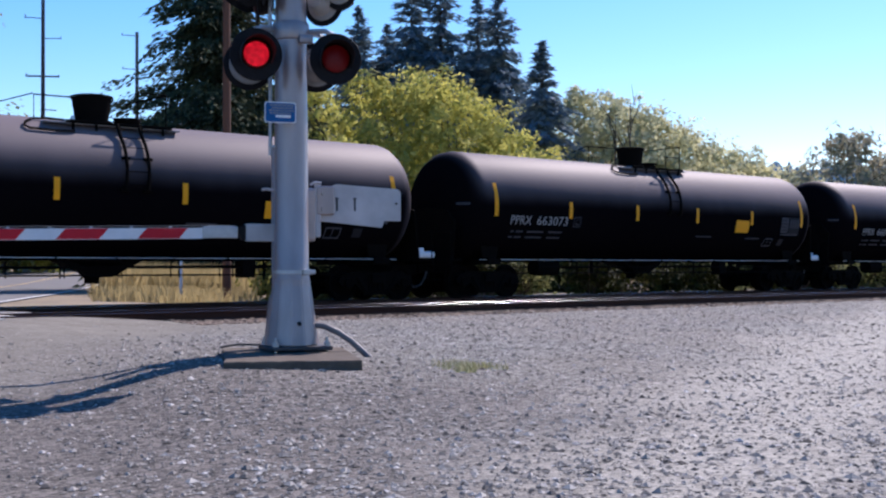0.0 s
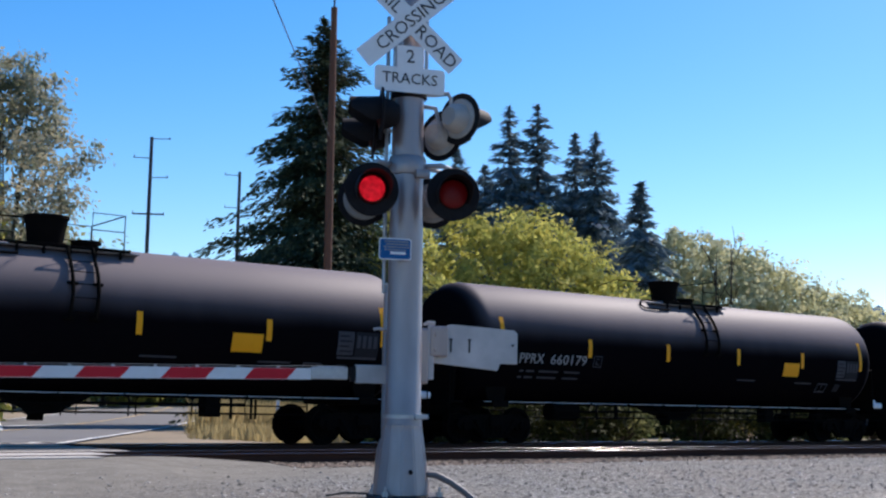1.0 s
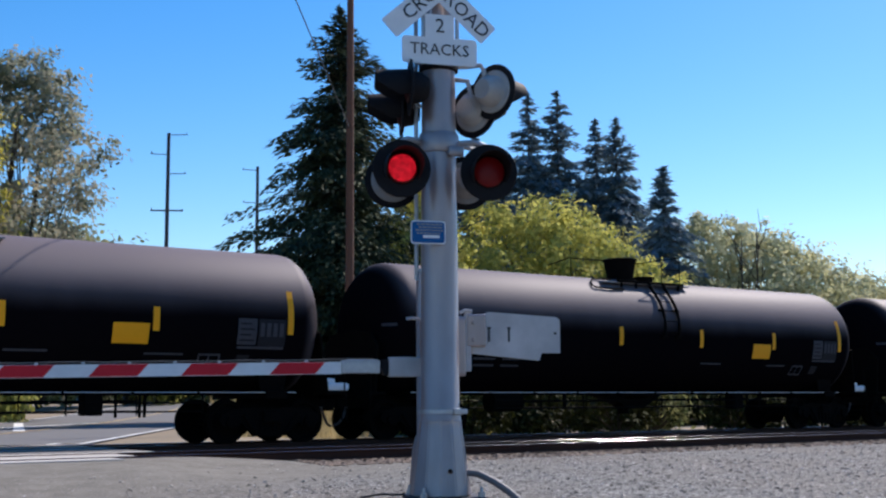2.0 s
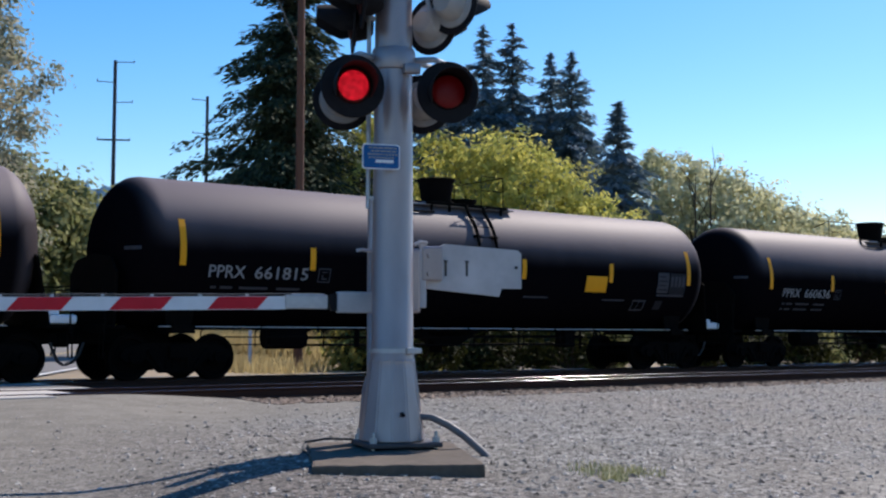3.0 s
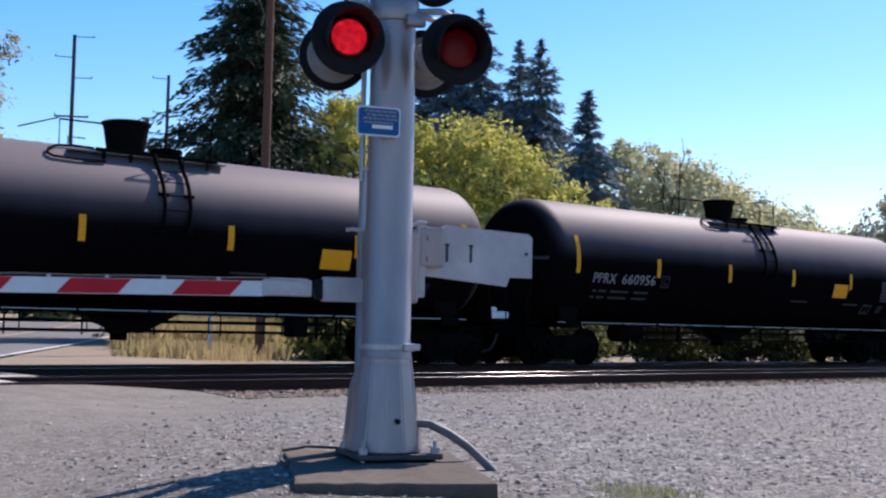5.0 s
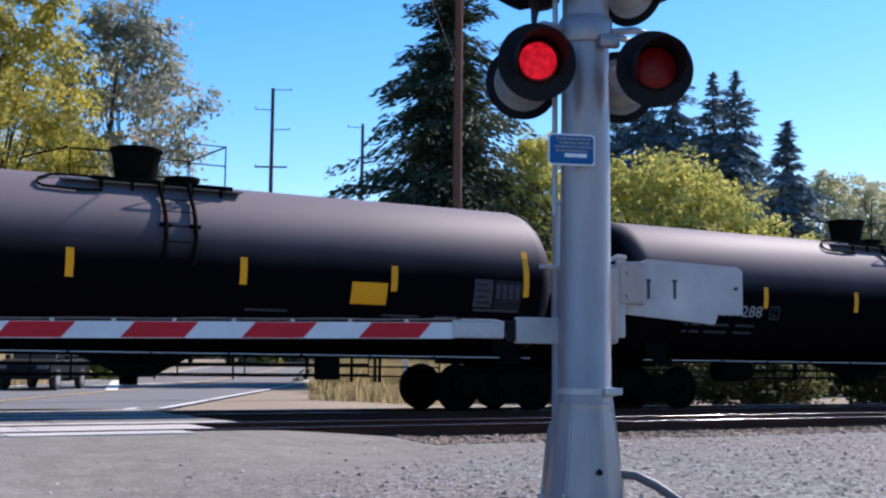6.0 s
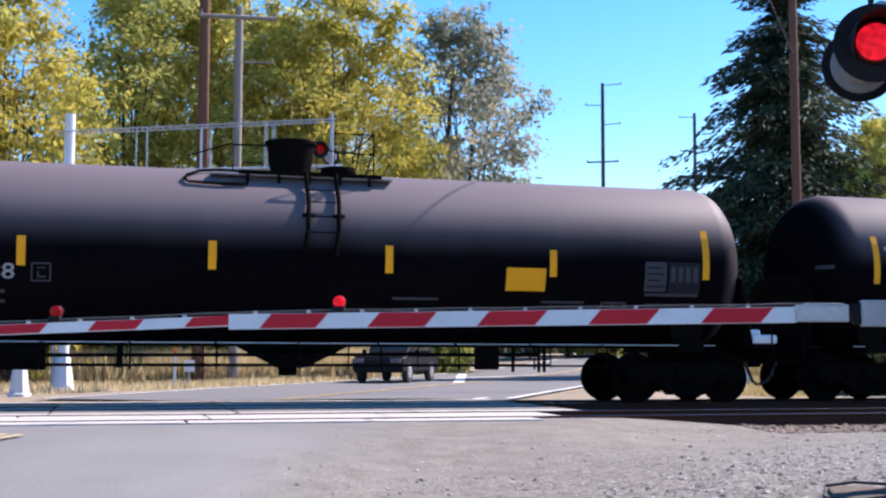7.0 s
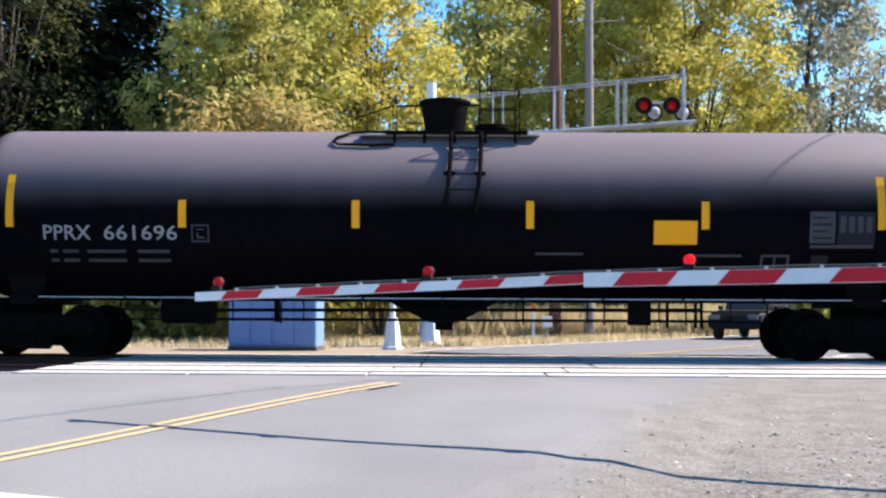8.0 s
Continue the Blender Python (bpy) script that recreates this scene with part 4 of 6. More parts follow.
for n, car in CARS:
    car.matrix_basis = pose(29.952 + n * CAR_PITCH, FAR, 0)
    if n in CAR_NUMBERS:
        for txt, x in (("PPRX", -6.33), (CAR_NUMBERS[n], -5.08)):
            letters("lettering", txt, 0.36, M["stencil"], car, on_tank(x, 2.10, 0.010), bold=0.0015, width=0.80 if txt == "PPRX" else 1.24)

# ---- crossing signal ----
MAST = Vector((7.84, 11.58, 0))
ARM_U = Vector((-0.94, 0.342, 0)).normalized()
ARM_TURN = math.degrees(math.atan2(-ARM_U.y, -ARM_U.x))


def local(x, y, z, rz=0):
    return pose(x, y, z, 0, 0, rz)


BULBS = []


def flasher(parent, name, at, face, mat, lens=True, back="disc_grey", beat=""):
    """A round flasher: housing, background disc, lens and hood; face: degrees turned from the front."""
    m = pose(*at, 0, 0, face)
    turn = m @ pose(0, 0, 0, 90, 0, 0)
    bm = bmesh.new()
    lathe(bm, [(0.0, -0.02), (0.285, -0.02), (0.29, -0.012), (0.285, 0.0), (0.17, 0.0), (0.17, -0.004)], 36, turn)
    disc = part("background_disc", bm, M["lamp_black"], parent, smooth=True)
    bm = bmesh.new()
    lathe(bm, [(0.225, -0.0215), (0.215, -0.034), (0.06, -0.05), (0.0, -0.05)], 32, turn)
    part("disc_back", bm, M[back], disc, "pale grey back of the disc" if back == "disc_grey" else "", smooth=True)
    bm = bmesh.new()
    lathe(bm, [(0.0, -0.20), (0.10, -0.20), (0.15, -0.13), (0.17, -0.03), (0.17, -0.02)], 28, turn)
    part("housing", bm, M[back], disc, smooth=True)
    if lens:
        bm = bmesh.new()
        lathe(bm, [(0.160, 0.008), (0.150, 0.020), (0.125, 0.030), (0.10, 0.036), (0.05, 0.042), (0.0, 0.044)], 32, turn)
        for f in bm.faces:
            r = (m.inverted() @ f.calc_center_median()).xz.length
            f.material_index = 0 if r < 0.14 else 1
        part("lens", bm, [mat, M["lens_off"]], disc, "red glass lens", smooth=True)
    if beat:
        # the glowing bulb disc comes forward through the lens ring when its lamp is on
        bm = bmesh.new()
        lathe(bm, [(0.0, 0.006), (0.134, 0.006), (0.136, 0.028), (0.125, 0.035), (0.10, 0.041), (0.05, 0.047), (0.0, 0.049)], 32, turn)
        bulb = part("bulb", bm, M["lens_lit"], disc, "glowing red bulb disc", smooth=True)
        BULBS.append((bulb, m.to_3x3() @ Vector((0, 1, 0)), beat))
    # hood: an open tube cut away below
    bm = bmesh.new()
    seg, rows = 30, []
    for r in (0.186, 0.179):
        ring = []
        for k in range(seg + 1):
            a = radians(-32 + 244 * k / seg)
            reach = 0.10 + 0.24 * min(1.0, 1.9 * math.sin(radians(180 * k / seg)))
            ring.append((bm.verts.new(m @ Vector((r * math.cos(a), 0.0, r * math.sin(a)))), bm.verts.new(m @ Vector((r * math.cos(a), -reach, r * math.sin(a) - 0.02)))))
        rows.append(ring)
    for ring in rows:
        for p, q in zip(ring, ring[1:]):
            bm.faces.new((p[0], q[0], q[1], p[1]))
    for (p, q), (u, v) in zip(zip(rows[0], rows[0][1:]), zip(rows[1], rows[1][1:])):
        bm.faces.new((p[1], q[1], v[1], u[1]))
    bmesh.ops.recalc_face_normals(bm, faces=bm.faces)
    part("hood", bm, M["lamp_black"], disc, smooth=True)
    return disc


def sign_plate(parent, name, w, h, m, mat, radius=0.03, thick=0.006, label=""):
    bm = bmesh.new()
    pts = []
    for cx, cz, a0 in ((w / 2 - radius, h / 2 - radius, 0), (-w / 2 + radius, h / 2 - radius, 90), (-w / 2 + radius, -h / 2 + radius, 180), (w / 2 - radius, -h / 2 + radius, 270)):
        for k in range(5):
            a = radians(a0 + 22.5 * k)
            pts.append((cx + radius * math.cos(a), cz + radius * math.sin(a)))
    plate(bm, pts, thick, m)
    return part(name, bm, mat, parent, label)


def crossing_signal():
    sig = empty("crossing_signal", pose(MAST.x, MAST.y, -0.17, 0, 0, ARM_TURN), label="silver railroad crossing signal mast with red flashers", category="crossing signal")
    bm = bmesh.new()
    lathe(bm, [(0.0, 0.05), (0.205, 0.05), (0.205, 0.9), (0.195, 0.93), (0.188, 2.4), (0.172, 4.40), (0.168, 5.75), (0.15, 5.80), (0.0, 5.82)], 32)
    part("mast", bm, M["silver"], sig, smooth=True)
    # cast base with gussets
    bm = bmesh.new()
    lathe(bm, [(0.206, 0.82), (0.216, 0.80), (0.218, 0.74), (0.225, 0.70), (0.300, 0.14), (0.312, 0.06), (0.0, 0.06)], 12, pose(0, 0, 0, 0, 0, 15))
    bmesh.ops.bevel(bm, geom=list(bm.edges), offset=0.012, segments=2, affect="EDGES")
    part("base", bm, M["silver"], sig)
    # black disc stands in for the dark inside of a bolt hole
    bm = rod(bmesh.new(), (0.02, -0.30, 0.30), (0.02, -0.272, 0.31), 0.02, seg=12)
    part("bolt_hole", bm, M["lamp_black"], sig)
    bm = bmesh.new()
    box(bm, 0.04, 0, 0.03, 0.70, 0.66, 0.045, 0.012)
    part("base_plate", bm, M["plate_dark"], sig, "dark grimy base plate")
    for sx in (-0.25, 0.34):
        for sy in (-0.27, 0.27):
            bm = bmesh.new()
            rod(bm, (sx, sy, -0.02), (sx, sy, 0.15), 0.016, seg=8)
            rod(bm, (sx, sy, 0.05), (sx, sy, 0.10), 0.036, seg=6)
            part("bolt", bm, M["galvanised"], sig)
    # strap near the foot
    bm = bmesh.new()
    lathe(bm, [(0.206, 0.86), (0.216, 0.86), (0.216, 0.90), (0.206, 0.90)], 32)
    box(bm, 0.13, -0.19, 0.88, 0.10, 0.06, 0.06, 0.012)
    box(bm, 0.22, -0.12, 0.88, 0.05, 0.05, 0.05, 0.01)
    part("strap", bm, M["galvanised"], sig)
    # junction collar that carries the lamps
    bm = bmesh.new()
    lathe(bm, [(0.18, 3.50), (0.200, 3.51), (0.206, 3.55), (0.206, 3.68), (0.195, 3.71), (0.17, 3.71)], 24)
    box(bm, 0.12, -0.20, 3.50, 0.16, 0.08, 0.10, 0.02)
    part("collar", bm, M["silver"], sig, smooth=True)
    bm = bmesh.new()
    lathe(bm, [(0.18, 4.36), (0.205, 4.37), (0.205, 4.48), (0.18, 4.49)], 24)
    part("top_collar", bm, M["lamp_black"], sig)
    # lower crossarm and its four lamps
    for s in (-1, 1):
        bm = bmesh.new()
        pipe(bm, [(s * 0.18, -0.02, 3.62), (s * 0.36, -0.12, 3.62), (s * 0.45, -0.16, 3.58), (s * 0.45, -0.22, 3.40)], 0.03, 8)
        part("crossarm", bm, M["galvanised"], sig)
        bm = bmesh.new()
        pipe(bm, [(s * 0.18, 0.05, 3.62), (s * 0.40, 0.10, 3.60), (s * 0.45, 0.14, 3.42), (s * 0.45, 0.16, 3.12)], 0.03, 8)
        part("crossarm", bm, M["galvanised"], sig)
    flasher(sig, "flasher", (-0.49, -0.40, 3.26), -6, M["lens_dim"], beat="left")
    flasher(sig, "flasher", (0.41, -0.40, 3.26), -10, M["lens_dim"], beat="right")
    flasher(sig, "flasher", (-0.43, 0.26, 3.25), 176, M["lens_dim"], back="disc_dim")
    flasher(sig, "flasher", (0.36, 0.26, 3.26), 172, M["lens_dim"], back="disc_dim")
    # upper arms with lamps turned to the side road
    for pts in ([(0.15, -0.05, 4.42), (0.28, -0.1, 4.42), (0.42, -0.12, 4.44), (0.46, -0.12, 4.38), (0.46, -0.12, 4.20)], [(0.18, 0, 4.30), (0.30, -0.05, 4.28), (0.34, -0.06, 4.10), (0.40, 0.0, 3.95)], [(-0.16, -0.05, 4.42), (-0.24, -0.08, 4.46), (-0.28, -0.1, 4.30)], [(-0.17, 0.08, 4.1), (-0.26, 0.1, 4.0)]):
        part("upper_bracket", pipe(bmesh.new(), pts, 0.026, 8), M["galvanised"], sig)
    flasher(sig, "flasher", (-0.36, -0.18, 4.14), -98, M["lens_off"], back="lamp_black")
    flasher(sig, "flasher", (-0.34, 0.26, 4.00), -100, M["lens_off"], back="lamp_black")
    flasher(sig, "flasher", (0.56, -0.14, 4.16), 122, M["lens_off"])
    flasher(sig, "flasher", (0.44, 0.16, 4.02), 128, M["lens_off"])
    # conduit on the mast
    bm = bmesh.new()
    pipe(bm, [(-0.235, 0.02, 2.2), (-0.235, 0.02, 5.3)], 0.022, 8)
    for z in (2.3, 2.75, 3.2, 4.0, 4.7):
        box(bm, -0.215, 0.02, z, 0.07, 0.06, 0.03)
    part("conduit", bm, M["galvanised"], sig)
    # blue notice
    notice = sign_plate(sig, "notice", 0.36, 0.235, pose(-0.18, -0.235, 2.655), M["sign_white"], 0.03, label="small blue notice with white border")
    sign_plate(notice, "notice_face", 0.335, 0.21, pose(-0.18, -0.240, 2.655), M["sign_blue"], 0.024, 0.004)
    bm = bmesh.new()
    for z, a, b, h in ((2.735, -0.12, 0.12, 0.016), (2.705, -0.10, 0.10, 0.016), (2.675, -0.13, 0.13, 0.016), (2.645, -0.12, 0.11, 0.014)):
        k = a
        while k < b:
            w = 0.018 + 0.03 * ((k * 37 + z * 91) % 1)
            box(bm, -0.18 + k + w / 2, -0.2425, z, w, 0.003, h)
            k += w + 0.008
    part("notice_line", bm, M["stencil"], notice)
    bm = bmesh.new()
    box(bm, -0.15, -0.2425, 2.612, 0.17, 0.003, 0.028)
    part("notice_bar", bm, M["sign_white"], notice)
    # crossbuck
    for ang, word, dy, at in ((42, "CROSSING", -0.262, 0), (-42, "RAIL ROAD", -0.252, 0)):
        q = pose(-0.06, dy, 5.19, 0, -ang, 0)
        blade = sign_plate(sig, "crossbuck_blade", 1.42, 0.235, q, M["sign_white"], 0.02, 0.005)
        if ang > 0:
            letters("blade_word", word, 0.205, M["sign_black"], blade, q @ pose(0, -0.003, -0.005))
        else:
            letters("blade_word", "RAIL", 0.205, M["sign_black"], blade, q @ pose(-0.37, -0.003, -0.005))
            letters("blade_word", "ROAD", 0.205, M["sign_black"], blade, q @ pose(0.40, -0.003, -0.005))
    two = sign_plate(sig, "count_plate", 0.30, 0.25, pose(-0.055, -0.245, 4.78), M["sign_white"], 0.01, 0.005)
    letters("count", "2", 0.21, M["sign_black"], two, pose(-0.05, -0.249, 4.78))
    trk = sign_plate(sig, "tracks_plate", 0.79, 0.28, pose(-0.055, -0.25, 4.52), M["sign_white"], 0.04, 0.005)
    letters("tracks_word", "TRACKS", 0.17, M["sign_black"], trk, pose(-0.055, -0.254, 4.53))
    bm = bmesh.new()
    for x in (-0.22, -0.15, 0.14):
        rod(bm, (x, -0.22, 4.4), (x, -0.22, 5.3), 0.02, seg=8)
    part("sign_bracket", bm, M["galvanised"], sig)
    return sig


crossing_signal()


def tape_bar(name, parent, x0, x1, z_of, h, y, first, period, red_w, slant):
    """A striped gate-arm section: white board with raised red slanting bands as its own parts."""
    bm = bmesh.new()
    f = [(x0, z_of(x0) - h), (x1, z_of(x1) - h), (x1, z_of(x1)), (x0, z_of(x0))]
    plate(bm, f, 0.045, Matrix.Translation((0, y, 0)))
    bar = part(name, bm, M["white_tape"], parent)
    k = first
    while k - red_w > x0 - 0.3:
        bm = bmesh.new()
        a, b = k - red_w, k
        pts = [(a - slant, z_of(a) - h + 0.003), (b - slant, z_of(b) - h + 0.003), (b, z_of(b) - 0.003), (a, z_of(a) - 0.003)]
        pts = [(min(max(px, x0 + 0.003), x1 - 0.003), pz) for px, pz in pts]
        plate(bm, pts, 0.003, Matrix.Translation((0, y - 0.0035, 0)))
        part("red_band", bm, M["red_tape"], bar, "red slanting band")
        k -= period
    return bar


def crossing_gate():
    gate = empty("crossing_gate", pose(MAST.x, MAST.y, -0.17, 0, 0, ARM_TURN), label="lowered red and white crossing gate on a slim post", category="crossing gate")
    # post behind the signal mast
    bm = bmesh.new()
    lathe(bm, [(0.0, 0.03), (0.17, 0.03), (0.17, 0.08), (0.13, 0.5), (0.10, 0.62), (0.085, 0.64), (0.085, 2.35), (0.0, 2.36)], 20, Matrix.Translation((-0.02, 0.52, 0)))
    part("post", bm, M["silver"], gate, smooth=True)
    # drive housing
    bm = bmesh.new()
    box(bm, 0.14, 0.46, 1.55, 0.46, 0.34, 0.62, 0.03)
    part("drive_housing", bm, M["silver"], gate)
    # counterweight side plate on the other side
    bm = bmesh.new()
    plate(bm, [(0.61, 1.90), (0.66, 1.92), (1.42, 1.875), (1.46, 1.84), (1.46, 1.49), (1.25, 1.49), (1.22, 1.41), (0.47, 1.48), (0.47, 1.55), (0.61, 1.60)], 0.05, Matrix.Translation((0, 0.42, 0)))
    cw = part("counterweight_plate", bm, M["box_white"], gate, "weathered white slotted plate")
    for x in (0.66, 0.88):
        bm = bmesh.new()
        box(bm, x, 0.417, 1.68, 0.022, 0.01, 0.15, 0.004)
        box(bm, x, 0.416, 1.75, 0.04, 0.012, 0.02, 0.004)
        part("slot", bm, M["sign_black"], cw)
    bm = bmesh.new()
    rod(bm, (1.40, 0.40, 1.70), (1.40, 0.43, 1.70), 0.014, seg=8)
    part("rivet", bm, M["sign_black"], cw)
    bm = bmesh.new()
    box(bm, 0.50, 0.40, 1.72, 0.22, 0.10, 0.34, 0.02)
    for z in (1.62, 1.80):
        rod(bm, (0.47, 0.33, z), (0.47, 0.36, z), 0.025, seg=6)
    part("hub_bracket", bm, M["silver"], gate)
    bm = bmesh.new()
    box(bm, 0.41, 0.38, 1.60, 0.07, 0.05, 0.62, 0.012)
    part("support_strap", bm, M["box_white"], gate)
    part("lifting_lug", pipe(bmesh.new(), [(0.32, 0.36, 1.90), (0.38, 0.36, 1.93), (0.45, 0.36, 1.92)], 0.02, 6), M["box_white"], gate)
    part("lifting_lug", pipe(bmesh.new(), [(-0.06, 0.40, 1.82), (-0.20, 0.34, 1.84), (-0.26, 0.34, 1.83)], 0.018, 6), M["box_white"], gate)
    # arm adapters
    bm = bmesh.new()
    box(bm, -0.28, 0.35, 1.335, 0.34, 0.09, 0.20, 0.012)
    part("arm_bracket", bm, M["box_white"], gate)
    bm = bmesh.new()
    plate(bm, [(-0.56, 1.40), (-0.44, 1.42), (-0.44, 1.25), (-0.50, 1.25)], 0.07, Matrix.Translation((0, 0.33, 0)))
    part("shear_pin_block", bm, M["lamp_black"], gate)
    bm = bmesh.new()
    box(bm, -0.745, 0.35, 1.335, 0.40, 0.08, 0.13, 0.01)
    box(bm, -0.73, 0.34, 1.405, 0.30, 0.06, 0.012, 0.003)
    part("arm_sleeve", bm, M["galvanised"], gate)
    z1 = lambda x: 1.385 + 0.0135 * (x + 0.94)
    z2 = lambda x: 1.315 + 0.040 * (x + 5.36)
    tape_bar("arm_board", gate, -5.38, -0.94, z1, 0.122, 0.33, -1.11, 0.867, 0.455, 0.10)
    tape_bar("arm_tip_board", gate, -9.21, -5.36, z2, 0.085, 0.345, -5.28, 0.795, 0.395, 0.07)
    # bolts along the top edge and a cable
    bm = bmesh.new()
    for i in range(10):
        x = -1.3 - 0.43 * i
        box(bm, x, 0.35, z1(x) + 0.010, 0.03, 0.03, 0.022, 0.004)
    for i in range(8):
        x = -5.75 - 0.43 * i
        box(bm, x, 0.36, z2(x) + 0.010, 0.03, 0.03, 0.022, 0.004)
    tagged(part("edge_bolt", bm, M["galvanised"], gate), kind="stuff")
    bm = bmesh.new()
    pipe(bm, [(-0.6, 0.37, 1.41)] + [(-0.6 - 0.43 * i, 0.37, z1(-0.6 - 0.43 * i) + 0.018 + 0.006 * (i % 2)) for i in range(1, 11)] + [(-5.2 - 0.45 * i, 0.37, z2(-5.2 - 0.45 * i) + 0.02 + 0.006 * (i % 2)) for i in range(1, 9)], 0.008, 5)
    part("arm_cable", bm, M["cable"], gate)
    for x, mat in ((-4.52, "lens_lit"), (-6.84, "lens_mid"), (-9.0, "lens_mid")):
        z = z1(x) if x > -5.3 else z2(x)
        bm = bmesh.new()
        box(bm, x + 0.02, 0.36, z + 0.03, 0.10, 0.06, 0.05, 0.01)
        rod(bm, (x + 0.02, 0.40, z + 0.09), (x + 0.02, 0.42, z + 0.09), 0.052, seg=16)
        lamp = part("arm_lamp", bm, M["lamp_black"], gate)
        bm = bmesh.new()
        lathe(bm, [(0.048, 0.0), (0.047, 0.03), (0.03, 0.045), (0.0, 0.05)], 18, pose(x + 0.02, 0.40, z + 0.09, 90, 0, 0))
        part("arm_lamp_lens", bm, M[mat], lamp, "red arm lamp lens", smooth=True)
    return gate


crossing_gate()


def signal_pad():
    bm = bmesh.new()
    box(bm, 0, 0, 0, 1.40, 1.96, 0.34, 0.02)
    bmesh.ops.subdivide_edges(bm, edges=[e for e in bm.edges if e.calc_length() > 0.3], cuts=9, use_grid_fill=True)
    for v in bm.verts:
        v.co += Vector((noise.noise(v.co * 4), noise.noise(v.co * 4 + Vector((5, 0, 0))), 0.6 * noise.noise(v.co * 5 + Vector((0, 7, 0))))) * 0.02
    pad = part("signal_pad", bm, M["concrete"], m=pose(7.57, 11.25, -0.355, 0.6, 0, -30.5))
    tagged(pad, "weathered concrete foundation pad sunk in gravel", "foundation")
    bm = bmesh.new()
    pts = [(0.22, -0.10, 0.28), (0.34, -0.14, 0.27), (0.48, -0.2, 0.20), (0.62, -0.26, 0.10), (0.76, -0.34, -0.04), (0.92, -0.42, -0.22), (0.98, -0.45, -0.30)]
    pipe(bm, pts, 0.036, 10)
    c = part("cable_conduit", bm, M["conduit"], m=pose(MAST.x, MAST.y, -0.17, 0, 0, ARM_TURN), smooth=True)
    tagged(c, "grey plastic cable conduit bending into the gravel", "conduit")
    bm = bmesh.new()
    pipe(bm, [(-0.30, 0.28, 0.05), (-0.55, 0.30, 0.06), (-0.76, 0.30, 0.03), (-0.80, 0.16, -0.03), (-0.80, -0.25, -0.05), (-0.86, -0.34, -0.12)], 0.012, 6)
    c = part("ground_wire", bm, M["cable"], m=pose(MAST.x, MAST.y, -0.17, 0, 0, ARM_TURN), smooth=True)
    tagged(c, "thin black ground wire over the concrete pad", "wire")


signal_pad()


# ---- trees ----
def leaf_quad(vs, fs, c, n, s, rng):
    n = n.normalized()
    a = n.orthogonal().normalized()
    a.rotate(Matrix.Rotation(rng.uniform(0, 6.28), 3, n))
    b = n.cross(a)
    i = len(vs)
    w = s * rng.uniform(0.55, 0.9)
    vs += [c - a * s, c + b * w * 0.6, c + a * s, c - b * w * 0.6]
    fs.append((i, i + 1, i + 2, i + 3))


def raw_mesh(name, vs, fs, mat):
    me = bpy.data.meshes.new(name)
    me.from_pydata([tuple(v) for v in vs], [], fs)
    me.materials.append(mat)
    return me


def broadleaf(x, y, height, spread, mat, seed, label, leaf=0.2, count=9000, base=0.15, z=None):
    rng = random.Random(seed)
    z = ground_z(x, y) if z is None else z
    tree = empty("tree", pose(x, y, z - 0.05), label=label, category="tree", group="roadside trees")
    bm = bmesh.new()
    top = height * 0.8
    tr = 0.018 * height + 0.05
    pts = [Vector((rng.uniform(-.2, .2) * k, rng.uniform(-.2, .2) * k, top * k / 5)) for k in range(6)]
    for k in range(5):
        rod(bm, pts[k], pts[k + 1], tr * (1 - k / 6), tr * (1 - (k + 1) / 6), 9, cap=False)
    blobs = []
    nb = 36
    for i in range(nb):
        h = base + (1 - base) * ((i + 0.5) / nb)
        prof = math.sin(math.pi * min(1, (h - base) / (1 - base) * 0.82 + 0.14)) ** 0.7
        ang = i * 2.4 + rng.uniform(-.5, .5)
        rad = spread * prof * rng.uniform(0.3, 0.95)
        c = Vector((math.cos(ang) * rad, math.sin(ang) * rad, height * h * 0.97))
        size = spread * rng.uniform(0.26, 0.44) * (0.7 + 0.5 * prof)
        blobs.append((c, size))
        j = min(4, max(0, int(h * 5 * 0.8) - 1))
        rod(bm, pts[j], c * 0.92 + Vector((0, 0, -0.2)), tr * 0.22, tr * 0.06, 5, cap=False)
    part("trunk", bm, M["bark"], tree)
    vs, fs = [], []
    per = count // nb
    for c, size in blobs:
        # each bough is a cluster of small sprays with gaps
        sprays = [(c + Vector((rng.gauss(0, 1), rng.gauss(0, 1), rng.gauss(0, 0.8))).normalized() * size * rng.uniform(0.5, 1.05), size * rng.uniform(0.16, 0.34)) for _ in range(14)]
        for _ in range(per):
            sc, ss = rng.choice(sprays)
            d = Vector((rng.gauss(0, 1), rng.gauss(0, 1), rng.gauss(0, 0.7)))
            p = sc + d * ss * 0.75
            n = (p - c).normalized() + Vector((rng.uniform(-.8, .8), rng.uniform(-.8, .8), rng.uniform(-.2, 1.0)))
            leaf_quad(vs, fs, p, n, leaf * rng.uniform(0.6, 1.3), rng)
    crown = new("crown", raw_mesh("crown", vs, fs, mat))
    crown.parent = tree
    return tree


